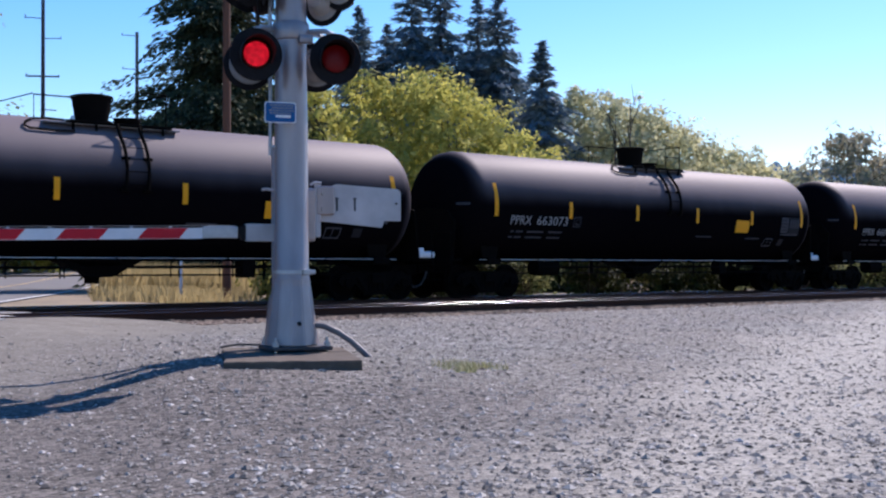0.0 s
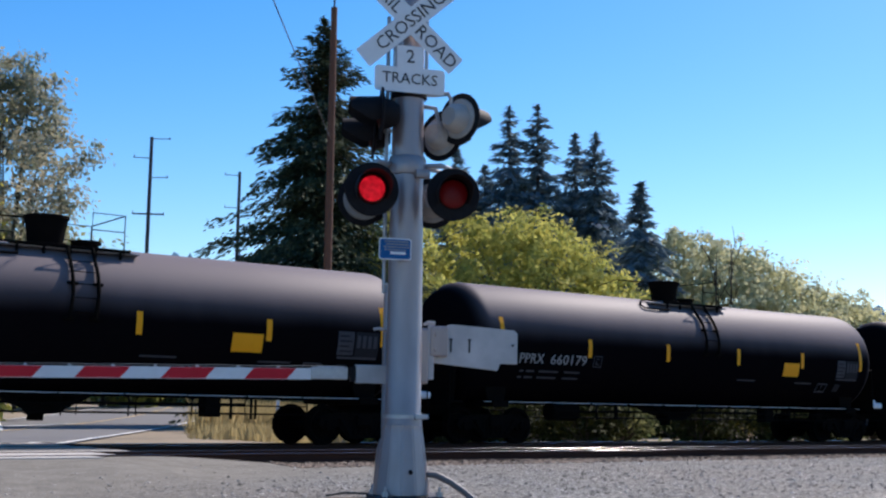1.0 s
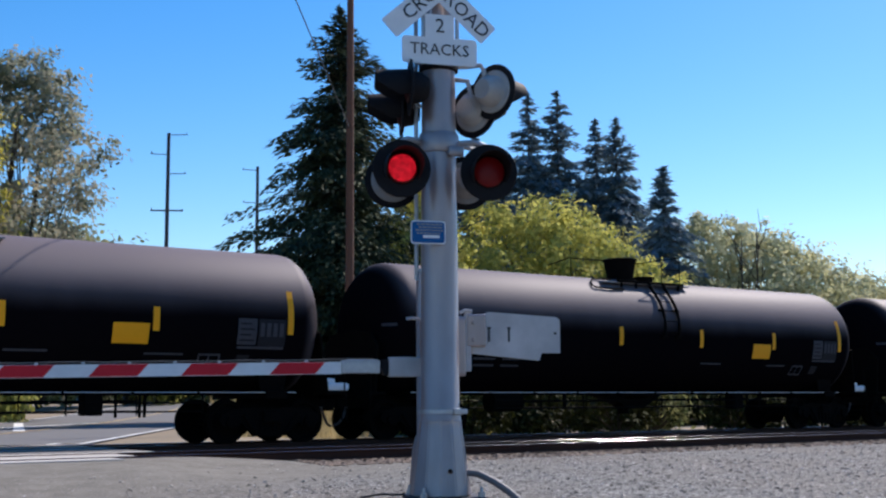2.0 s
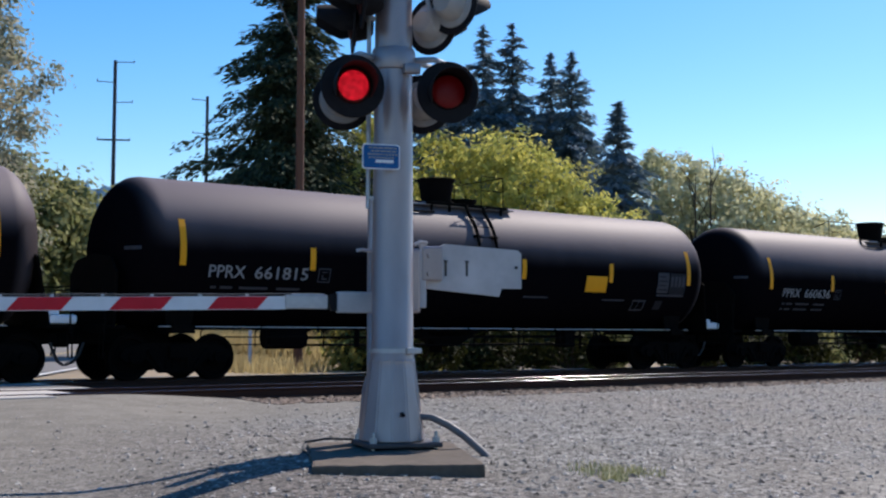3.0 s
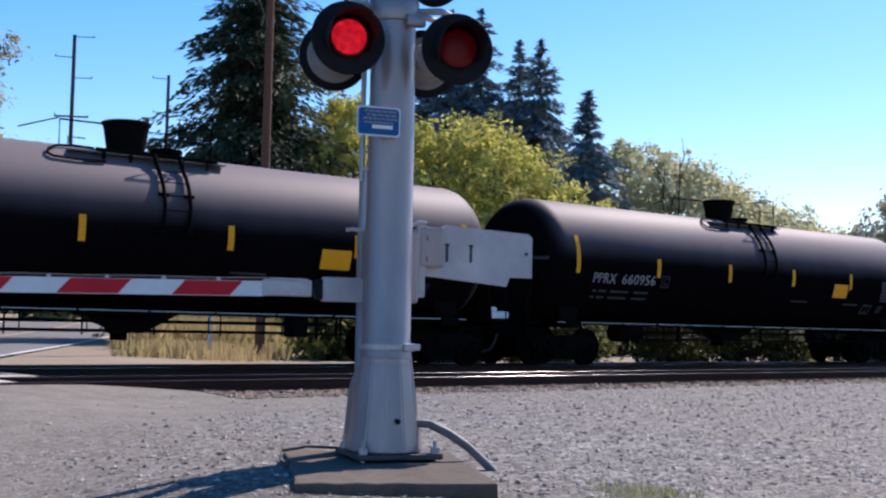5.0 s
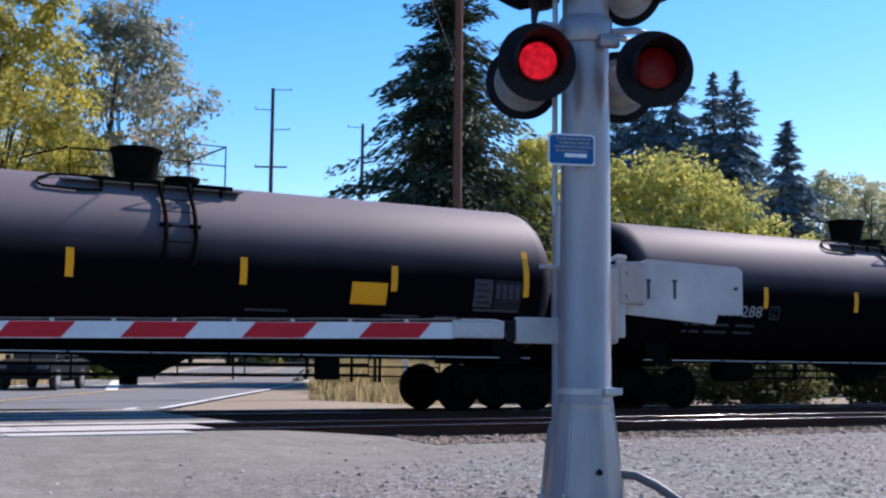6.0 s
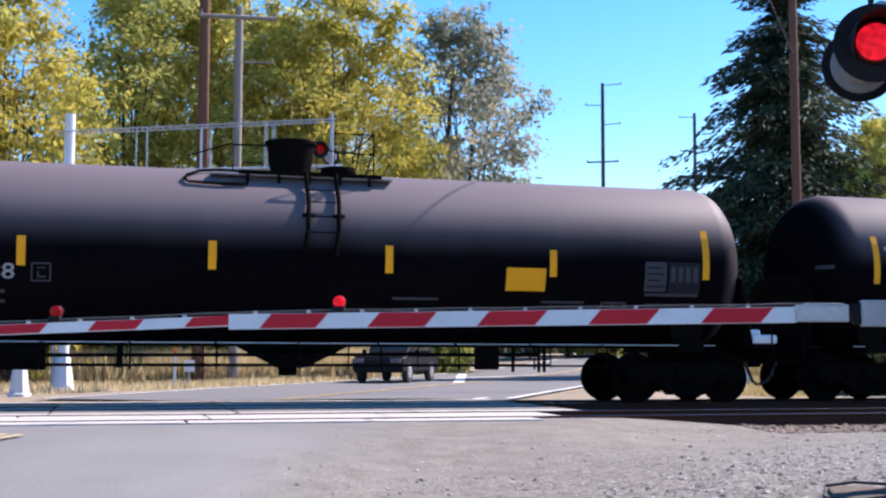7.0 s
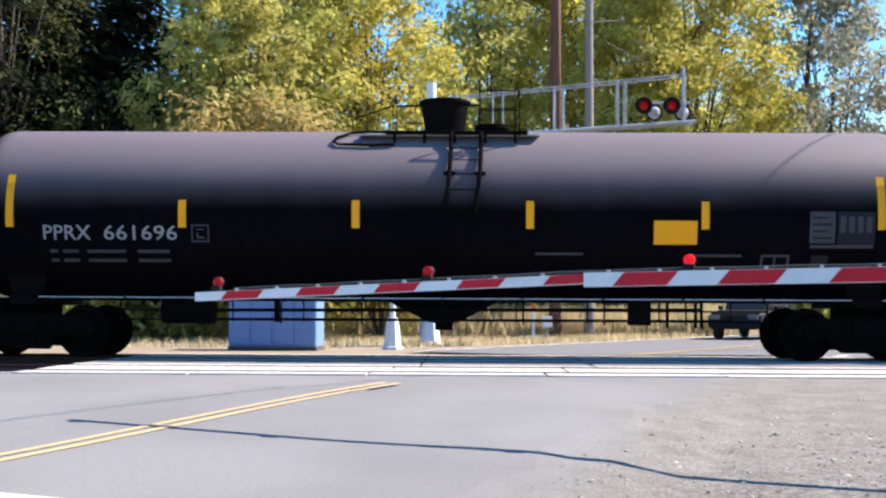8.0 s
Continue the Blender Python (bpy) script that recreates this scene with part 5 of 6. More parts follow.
def conifer(x, y, height, spread, mat, seed, label, needle=0.3, layers=34, per=15, z=None, taper=0.8, ragged=0.2):
    rng = random.Random(seed)
    z = ground_z(x, y) if z is None else z
    tree = empty("conifer", pose(x, y, z - 0.05), label=label, category="tree", group="conifers behind the tracks")
    bm = bmesh.new()
    rod(bm, (0, 0, 0), (0, 0, height * 0.98), 0.016 * height, 0.02, 10, cap=False)
    vs, fs = [], []
    for l in range(layers):
        f = l / (layers - 1)
        h = height * (0.06 + 0.92 * f)
        reach = spread * min(1.0, 0.72 + f) * (1 - f) ** taper * rng.uniform(1 - 1.6 * ragged, 1 + ragged) + 0.06 + 0.3 * (1 - f)
        nbr = max(6, int(per * (1 - 0.55 * f)))
        for b in range(nbr):
            ang = rng.uniform(0, 6.283)
            r = reach * rng.uniform(0.6, 1.12)
            droop = -0.28 * r * rng.uniform(0.5, 1.2) if f < 0.8 else 0.15 * r
            tip = Vector((math.cos(ang) * r, math.sin(ang) * r, h + droop))
            root = Vector((0, 0, h))
            if rng.random() < 0.35:
                rod(bm, root, root.lerp(tip, 0.9), 0.03 + 0.006 * r, 0.01, 4, cap=False)
            side = Vector((-math.sin(ang), math.cos(ang), 0))
            along = (tip - root).normalized()
            m = max(8, int(r * 6.5 / needle))
            for k in range(m):
                u = (k + rng.random()) / m
                w = r * 0.34 * (1 - u * 0.68) * rng.uniform(-1, 1)
                p = root.lerp(tip, u) + side * w + Vector((0, 0, -abs(w) * 0.45 + 0.10 * r * math.sin(3.1 * u) + rng.gauss(0, 0.12)))
                d = (along + side * (0.9 if w > 0 else -0.9) * rng.random() + Vector((0, 0, rng.uniform(-0.7, 0.1)))).normalized()
                n = d.cross(Vector((rng.uniform(-1, 1), rng.uniform(-1, 1), rng.uniform(-0.4, 0.4)))).normalized()
                q = d.cross(n) * needle * 0.26
                d = d * needle * rng.uniform(0.7, 1.5)
                i = len(vs)
                vs += [p - d * 0.5, p + q, p + d, p - q]
                fs.append((i, i + 1, i + 2, i + 3))
    part("trunk", bm, M["bark"], tree)
    crown = new("crown", raw_mesh("crown", vs, fs, mat))
    crown.parent = tree
    return tree


def at(bearing, dist):
    """A place seen from the middle of the camera's way, by compass angle from the y axis and distance."""
    a = radians(bearing)
    return 1.6 + dist * math.sin(a), 3.0 + dist * math.cos(a)


def grove():
    gold, green, blue, lime, olive = "maple_gold", "maple_green", "blue_green", "lime", "hazy_olive"
    for b, d, h, s, mt, lb, n in (
        (10.6, 58, 19, 4.6, gold, "tall maple with golden green leaves", 24000),
        (7.6, 60, 18, 4.0, green, "tall leafy tree with green and yellow leaves", 16000),
        (16.4, 66, 19.5, 4.8, blue, "leafy tree with dull blue-green leaves and reddish tips", 18000),
        (13.6, 63, 12, 3.6, green, "smaller leafy tree with green leaves", 10000),
        (4.8, 62, 20, 4.6, gold, "tall maple with golden green leaves", 20000),
        (1.2, 61, 20, 4.8, lime, "tall tree with yellow-green leaves", 20000),
        (-4.6, 53, 19, 4.4, gold, "tall maple with golden green leaves", 22000),
        (-9.0, 51, 19, 4.6, green, "tall leafy tree with green and yellow leaves", 20000),
        (-9.8, 47, 13.5, 2.4, "olive", "pale dry olive-leaved tree before the maples", 9000),
        (-11.8, 48, 15, 2.6, lime, "broad tree with yellow-green leaves", 12000),
        (-21.0, 49, 18, 4.2, "shade_dark", "tall shaded green tree behind the maples", 14000),
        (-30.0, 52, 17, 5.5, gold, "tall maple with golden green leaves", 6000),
        (-7.0, 66, 22, 6.0, "shade_dark", "tall shaded green tree behind the maples", 12000),
        (-7.6, 58, 25, 4.5, "shade_dark", "tall shaded green tree behind the maples", 12000),
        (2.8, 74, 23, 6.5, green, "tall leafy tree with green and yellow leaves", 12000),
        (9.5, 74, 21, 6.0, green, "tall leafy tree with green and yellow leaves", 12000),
        (-13.5, 64, 22, 6.0, "shade_dark", "tall shaded green tree behind the maples", 10000),
        (35.1, 59, 12.4, 2.5, green, "slender leafy tree with pale green leaves", 7000),
        (39.0, 68, 12.5, 4.2, lime, "rounded tree with yellow-green leaves", 9000),
        (42.0, 66, 12.0, 4.2, lime, "rounded tree with yellow-green leaves", 9000),
        (36.2, 70, 10.5, 3.6, green, "smaller leafy tree with green leaves", 6000),
        (44.6, 68, 9.5, 3.6, lime, "rounded tree with yellow-green leaves", 7000),
        (46.6, 70, 7.8, 3.2, lime, "rounded tree with yellow-green leaves", 6000),
        (45.6, 112, 17.0, 4.6, olive, "hazy olive-green hillside tree", 7000),
        (48.5, 95, 15.6, 4.0, olive, "hazy olive-green hillside tree", 7000),
        (50.2, 92, 14.2, 4.4, olive, "hazy olive-green hillside tree", 7000),
        (51.9, 92, 13.2, 4.2, olive, "hazy olive-green hillside tree", 6000),
        (53.6, 95, 11.8, 4.2, olive, "hazy olive-green hillside tree", 6000),
        (55.6, 105, 11.2, 4.5, olive, "hazy olive-green hillside tree", 6000),
        (58.0, 120, 10.0, 5.0, olive, "hazy olive-green hillside tree", 5000),
        (60.6, 110, 13.0, 5.0, blue, "leafy tree with dull blue-green leaves", 6000),
        (63.5, 110, 13.0, 5.0, blue, "leafy tree with dull blue-green leaves", 5000),
    ):
        x, y = at(b, d)
        broadleaf(x, y, h, s, LEAF[mt], int(b * 13 + d * 7), lb, leaf=(0.0022 if mt == olive else 0.0025) * d, count=int(n * (1.7 if mt == olive else 1.0 if mt == "shade_dark" or d > 70 else 1.4)))
    # understorey
    dull = "dull_green"
    for b, d, h, s, mt in ((17.4, 96, 16.8, 5.2, dull), (19.5, 98, 16.6, 5.0, dull), (21.2, 101, 14.2, 4.4, dull), (22.7, 106, 11.0, 3.8, green), (24.3, 112, 8.2, 3.8, dull), (25.8, 118, 6.6, 4.0, green), (14.8, 64, 7.0, 2.8, green), (11.2, 65, 6.0, 2.6, green), (8.5, 60, 6.0, 2.6, green), (4.0, 61, 7.0, 2.6, lime), (-0.2, 57, 7.0, 2.8, gold), (-3.6, 48, 8.0, 2.6, gold), (-13.0, 46, 7.0, 2.6, green), (-16.8, 45, 6.2, 2.2, lime), (-20.5, 44, 6.8, 2.8, green), (6.4, 61, 6.0, 2.6, gold), (1.8, 59, 6.0, 2.6, lime), (27.3, 118, 6.0, 4.2, green)):
        x, y = at(b, d)
        shrub(x, y, h, s, LEAF[mt], int(b * 17 + d), "leafy green shrub at the foot of the trees", 0.0036 * d, 5400)
    for i in range(13):
        b = 35.5 + 2.1 * i
        d = 42 + 2.6 * i + (i % 3) * 3
        x, y = at(b, d)
        shrub(x, y, 2.6 + (i * 7 % 5) * 0.35, 2.0 + (i % 2) * 0.5, LEAF["shade_dark" if i % 4 else "olive"], 300 + i, "leafy green shrub beside the tracks", 0.0038 * d, 2600)
    # low growth close behind the far track, mostly in leaves painted shade-dark
    for i in range(26):
        x = 22.0 + 1.75 * i + 0.5 * math.sin(i * 2.3)
        y = 29.6 + 0.7 * math.sin(i * 1.7) + 0.02 * x
        shrub(x, y, 1.5 + 0.5 * math.sin(i * 1.3) ** 2, 1.25, LEAF["shade_dark" if i % 6 != 5 else "dull_green"], 500 + i, "low dark green shrub close behind the tracks", 0.11, 1500)
    for x, y, h, s in ((24.9, 36.6, 2.3, 1.3), (26.8, 37.0, 2.8, 1.6), (28.9, 37.6, 2.6, 1.7)):
        shrub(x, y, h, s, LEAF["shade_dark"], int(x * 10), "dark green shrub beside the slim pole", 0.12, 2600)
    for b, d, h, s in ((-9.8, 44.5, 10.4, 2.6), (-7.4, 45.0, 9.6, 2.2)):
        x, y = at(b, d)
        shrub(x, y, h, s, LEAF["rust"], int(b * 31 + 900), "rusty orange shrub at the foot of the trees", 0.17, 4200)


def shrub(x, y, h, s, mat, seed, label, leaf, count):
    rng = random.Random(seed)
    ob = empty("shrub", pose(x, y, ground_z(x, y) - 0.05), label=label, category="shrub", group="shrubs beyond the tracks")
    bm = bmesh.new()
    vs, fs = [], []
    tips = []
    for i in range(13):
        a, r = rng.uniform(0, 6.28), s * rng.uniform(0.2, 0.85)
        tip = Vector((math.cos(a) * r, math.sin(a) * r, h * rng.uniform(0.12, 0.86)))
        tips.append((tip, s * rng.uniform(0.25, 0.45)))
        rod(bm, (0, 0, 0), tip, 0.05, 0.015, 5, cap=False)
    part("stem", bm, M["bark"], ob)
    for _ in range(count):
        c, q = rng.choice(tips)
        p = c + Vector((rng.gauss(0, 1), rng.gauss(0, 1), rng.gauss(0, 0.9))) * q * 0.62
        p.z = max(0.05, p.z)
        leaf_quad(vs, fs, p, (p - c).normalized() + Vector((rng.uniform(-.8, .8), rng.uniform(-.8, .8), rng.uniform(0, 1))), leaf * rng.uniform(0.6, 1.3), rng)
    crown = new("foliage", raw_mesh("foliage", vs, fs, mat))
    crown.parent = ob


grove()
x, y = at(30.9, 60)
conifer(x, y, 21.8, 7.4, LEAF["fir"], 3, "large dark fir tree beyond the tracks", needle=0.24, layers=50, per=23, taper=0.74, ragged=0.36)
x, y = at(34.4, 64)
conifer(x, y, 12.5, 5.0, LEAF["fir"], 4, "broad dark fir with low hanging boughs", needle=0.30, layers=26, per=15, taper=0.5, ragged=0.3)
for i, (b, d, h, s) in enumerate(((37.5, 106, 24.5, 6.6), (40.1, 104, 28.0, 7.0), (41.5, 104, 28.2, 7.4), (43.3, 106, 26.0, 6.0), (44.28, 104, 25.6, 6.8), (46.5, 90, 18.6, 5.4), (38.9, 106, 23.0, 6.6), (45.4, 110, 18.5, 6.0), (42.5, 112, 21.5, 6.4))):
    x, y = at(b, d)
    conifer(x, y, h, s * 1.25, LEAF["hazy_fir"], 20 + i, "tall hillside fir with blue haze in its colour", needle=0.44, layers=44, per=14, taper=0.88, ragged=0.16 + 0.07 * (i % 3))
# these firs carry their shade in the needle colour
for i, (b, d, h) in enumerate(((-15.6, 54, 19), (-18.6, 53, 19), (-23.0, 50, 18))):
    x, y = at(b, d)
    conifer(x, y, h, 6.0, LEAF["deep_fir"], 40 + i, "large dark fir tree with deep shade painted into its needles", needle=0.36, layers=36, per=14, taper=0.5, ragged=0.2)


def dead_tree(b, d, h, seed):
    rng = random.Random(seed)
    x, y = at(b, d)
    tree = empty("dead_tree", pose(x, y, ground_z(x, y) - 0.05), label="bare dead tree above the hillside foliage", category="tree")
    bm = bmesh.new()
    rod(bm, (0, 0, 0), (0.3, 0, h), 0.14, 0.03, 7)
    for k in range(7):
        z = h * (0.6 + 0.055 * k)
        a = rng.uniform(0, 6.28)
        tip = Vector((math.cos(a) * 1.5, math.sin(a) * 0.8, z + 1.6))
        rod(bm, (0.2, 0, z), tip, 0.04, 0.014, 5)
        rod(bm, tip.lerp(Vector((0.2, 0, z)), 0.4), tip + Vector((rng.uniform(-.6, .6), 0, 0.6)), 0.03, 0.012, 4)
    part("trunk", bm, M["bark"], tree)


dead_tree(50.6, 88, 13.4, 1)
dead_tree(49.9, 88, 12.8, 2)


def far_hill():
    rng = random.Random(9)
    bm = bmesh.new()
    rows = []
    count = 900
    for i in range(count + 1):
        b = -80 + 170 * i / count
        top = 70 + 6 * noise.noise((b * 0.06, 0, 1)) + 3 * noise.noise((b * 0.31, 3, 1))
        top = top * (1 - 0.32 * smooth(36, 54, b)) + rng.uniform(0, 1) ** 3 * 6
        row = []
        for d, f in ((430, 0.0), (480, 0.45), (530, 0.82), (560, 1.0), (640, 0.6), (800, 0.0)):
            x, y = at(b, d)
            row.append(bm.verts.new((x, y, -3 + top * f + (rng.uniform(-2, 2) if 0 < f < 1 else 0))))
        rows.append(row)
    for r, r2 in zip(rows, rows[1:]):
        for k in range(5):
            bm.faces.new((r[k], r2[k], r2[k + 1], r[k + 1]))
    bmesh.ops.recalc_face_normals(bm, faces=bm.faces)
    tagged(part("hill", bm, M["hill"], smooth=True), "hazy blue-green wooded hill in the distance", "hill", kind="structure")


far_hill()


# ---- poles ----
def utility_pole(x, y, h, r, mat, arms, label, thin=0.0, z=None):
    z = ground_z(x, y) if z is None else z
    pole = empty("utility_pole", pose(x, y, z), label=label, category="utility pole", group="utility poles")
    bm = bmesh.new()
    rod(bm, (0, 0, -0.3), (0, 0, h), r, r * 0.72, 14)
    part("pole", bm, mat, pole, smooth=True)
    for (z0, x0, x1, turn, thick) in arms:
        bm = bmesh.new()
        q = pose(0, 0, 0, 0, 0, turn)
        rod(bm, q @ Vector((x0, -r, z0)), q @ Vector((x1, -r, z0 + 0.06 * abs(x1))), thick, seg=6)
        for xe in (x0, x1):
            if abs(xe) > 0.3:
                rod(bm, q @ Vector((xe * 0.95, -r, z0 + 0.05)), q @ Vector((xe * 0.95, -r, z0 + 0.28)), 0.05, 0.03, 6)
        part("crossarm", bm, mat, pole)
    if thin:
        bm = bmesh.new()
        rod(bm, (0, 0, h), (0, 0, h + thin), 0.035, 0.02, 6)
        part("top_rod", bm, M["steel_dark"], pole)
    return pole


utility_pole(5.51, 53.0, 20.4, 0.26, M["wood_brown"], [], "reddish brown wooden utility pole before the trees", z=-0.1)
P2 = utility_pole(6.88, 53.0, 15.0, 0.22, M["wood_grey"], [(14.5, -1.6, 1.5, 0, 0.09), (12.7, 0.0, 1.4, 0, 0.03)], "weathered grey wooden utility pole with a crossarm", z=-0.12)
utility_pole(22.6, 37.4, 15.5, 0.16, M["wood_brown"], [], "slim brown wooden pole in dry grass", thin=6, z=-0.3)
x, y = at(22.9, 112)
utility_pole(x, y, 25.65, 0.22, M["steel_dark"], [(25.45, 0, 1.7, -20, 0.04), (23.6, -1.6, 0, -20, 0.04), (21.8, 0, 1.6, -20, 0.04), (18.35, -1.5, 1.4, -20, 0.08)], "dark tall power pole with staggered arms", z=0)
x, y = at(27.1, 150)
utility_pole(x, y, 30.1, 0.26, M["steel_dark"], [(29.6, -1.9, 0, -20, 0.05), (25.5, -1.8, 0, -20, 0.05), (18, -1.6, 0, -20, 0.05)], "dark tall power pole with staggered arms", z=0)


def wire(a, b, sag, r=0.012, label="thin black overhead wire"):
    bm = bmesh.new()
    a, b = Vector(a), Vector(b)
    pipe(bm, [a.lerp(b, k / 14) - Vector((0, 0, 4 * sag * (k / 14) * (1 - k / 14))) for k in range(15)], r, 5)
    return tagged(part("overhead_wire", bm, M["cable"]), label, "wire")


wire((5.51, 53, 13.0), (-10, 50, 11.8), 0.7)
wire((6.88, 52.8, 12.2), (13.5, 59, 11.0), 0.3)
wire((22.6, 37.4, 10.3), (-9.2, -5.0, 10.3), 0.0, r=0.016, label="thick black cable strung over the crossing")


# ---- far side of the crossing ----
def pedestal(x, y, h, w, post_r, post_h, name, label, category):
    z = ground_z(x, y)
    ob = empty(name, pose(x, y, z), label=label, category=category)
    bm = bmesh.new()
    lathe(bm, [(0.0, 0.0), (w * 0.72, 0.0), (w * 0.72, 0.08), (w * 0.6, 0.10), (w * 0.45, h * 0.75), (w * 0.36, h), (0.0, h)], 8, pose(0, 0, 0, 0, 0, 22.5))
    part("base", bm, M["silver_white"], ob)
    bm = bmesh.new()
    rod(bm, (0, 0, h * 0.9), (0, 0, post_h), post_r, post_r * 0.9, 18)
    part("mast", bm, M["silver_white"], ob, smooth=True)
    return ob


pedestal(-0.05, 36.0, 0.85, 0.42, 0.075, 2.6, "far_signal_post", "white signal pedestal with a slim post", "signal post")


def cantilever():
    can = pedestal(0.72, 44.0, 1.1, 0.62, 0.18, 8.75, "cantilever_signal", "silver cantilever signal bridge with walkway over road", "signal bridge")
    bm = bmesh.new()
    for y in (-0.28, 0.28):
        rod(bm, (-0.4, y, 6.78), (8.75, y, 7.45), 0.055, seg=10)
        rod(bm, (-0.4, y, 8.12), (8.5, y, 9.02), 0.024, seg=8)
    part("boom", bm, M["galvanised"], can)
    for x in (2.05, 2.38, 4.1, 4.4, 6.2, 6.45, 8.4):
        bm = bmesh.new()
        for y in (-0.28, 0.28):
            rod(bm, (x, y, 6.81 + 0.073 * x), (x, y, 8.16 + 0.101 * x), 0.02, seg=8)
        part("rail_post", bm, M["galvanised"], can)
    bm = bmesh.new()
    box(bm, 0, 0, 0, 8.4, 0.5, 0.03, 0.0, m=pose(4.3, 0, 7.10, 0, -4.2, 0))
    part("walkway", bm, M["galvanised"], can)
    for x in (7.0, 7.92):
        flasher(can, "flasher", (x, -0.55, 7.92), 0, M["lens_mid"])
    for x in (7.5, 8.45):
        flasher(can, "flasher", (x, 0.5, 7.86), 180, M["lens_dim"])
    bm = bmesh.new()
    rod(bm, (6.8, 0, 8.1), (8.6, 0, 8.1), 0.04, seg=8)
    rod(bm, (8.4, 0, 7.4), (8.4, 0, 9.3), 0.05, seg=8)
    part("lamp_bar", bm, M["galvanised"], can)
    # roadside flashers, conduit riser and junction box on the mast
    flasher(can, "flasher", (-0.80, -0.30, 3.42), 0, M["lens_dim"])
    flasher(can, "flasher", (0.02, -0.46, 3.42), 0, M["lens_lit"])
    flasher(can, "flasher", (0.62, 0.22, 3.36), 150, M["lens_dim"])
    bm = bmesh.new()
    rod(bm, (-0.8, -0.2, 3.42), (0.6, -0.2, 3.42), 0.035, seg=8)
    box(bm, 0.0, -0.12, 3.42, 0.42, 0.28, 0.16, 0.02)
    part("flasher_arm", bm, M["galvanised"], can)
    bm = bmesh.new()
    rod(bm, (-0.30, -0.12, 0.0), (-0.30, -0.12, 6.7), 0.06, seg=10)
    for z in (1.6, 3.2, 4.8, 6.3):
        box(bm, -0.2, -0.1, z, 0.3, 0.1, 0.05, 0.01)
    part("riser", bm, M["galvanised"], can)
    bm = bmesh.new()
    box(bm, -0.5, -0.05, 2.25, 0.34, 0.3, 0.85, 0.02)
    box(bm, -0.5, -0.21, 2.25, 0.30, 0.02, 0.79, 0.008)
    part("junction_box", bm, M["steel_dark"], can, "dark grey junction box")


cantilever()


def cabinet():
    x0, y0 = -3.5, 38.35
    ob = empty("equipment_cabinet", pose(x0, y0, ground_z(x0, y0), 0, 0, -4), label="pale blue-grey metal equipment cabinet beside the tracks", category="cabinet")
    bm = bmesh.new()
    box(bm, 0, 0, 0.86, 2.50, 1.2, 1.5, 0.03)
    part("body", bm, M["cabinet"], ob)
    for i in range(4):
        bm = bmesh.new()
        box(bm, -0.93 + 0.62 * i, -0.612, 0.86, 0.58, 0.03, 1.38, 0.012)
        d = part("door", bm, M["cabinet"], ob)
        bm = bmesh.new()
        box(bm, -0.70 + 0.62 * i, -0.64, 0.9, 0.03, 0.03, 0.16, 0.006)
        part("handle", bm, M["galvanised"], d)
    bm = bmesh.new()
    box(bm, 0, 0, 1.64, 2.64, 1.35, 0.07, 0.02)
    part("roof", bm, M["cabinet"], ob)
    bm = bmesh.new()
    box(bm, 0, 0, 0.05, 2.54, 1.25, 0.12, 0.02)
    part("plinth", bm, M["concrete"], ob)


cabinet()


def marker(x, y, h, orange, label):
    ob = empty("marker_post", pose(x, y, ground_z(x, y)), label=label, category="marker post")
    bm = bmesh.new()
    box(bm, 0, 0, h / 2, 0.10, 0.06, h, 0.01)
    part("post", bm, M["silver_white"], ob)
    if orange:
        bm = bmesh.new()
        box(bm, 0, 0, h + 0.12, 0.104, 0.064, 0.24, 0.01)
        part("cap", bm, M["orange"], ob, "orange cap")


marker(20.9, 37.6, 1.45, False, "white plastic marker post in dry grass")
marker(4.3, 47.0, 1.15, True, "white marker post with an orange cap")


def post_box(x, y):
    ob = empty("post_box", pose(x, y, ground_z(x, y)), label="small white box on a short post", category="utility box")
    bm = bmesh.new()
    box(bm, 0, 0, 0.3, 0.07, 0.07, 0.6, 0.01)
    part("post", bm, M["galvanised"], ob)
    bm = bmesh.new()
    box(bm, 0, 0, 0.72, 0.34, 0.2, 0.38, 0.02)
    part("box", bm, M["silver_white"], ob)


post_box(4.75, 46.5)


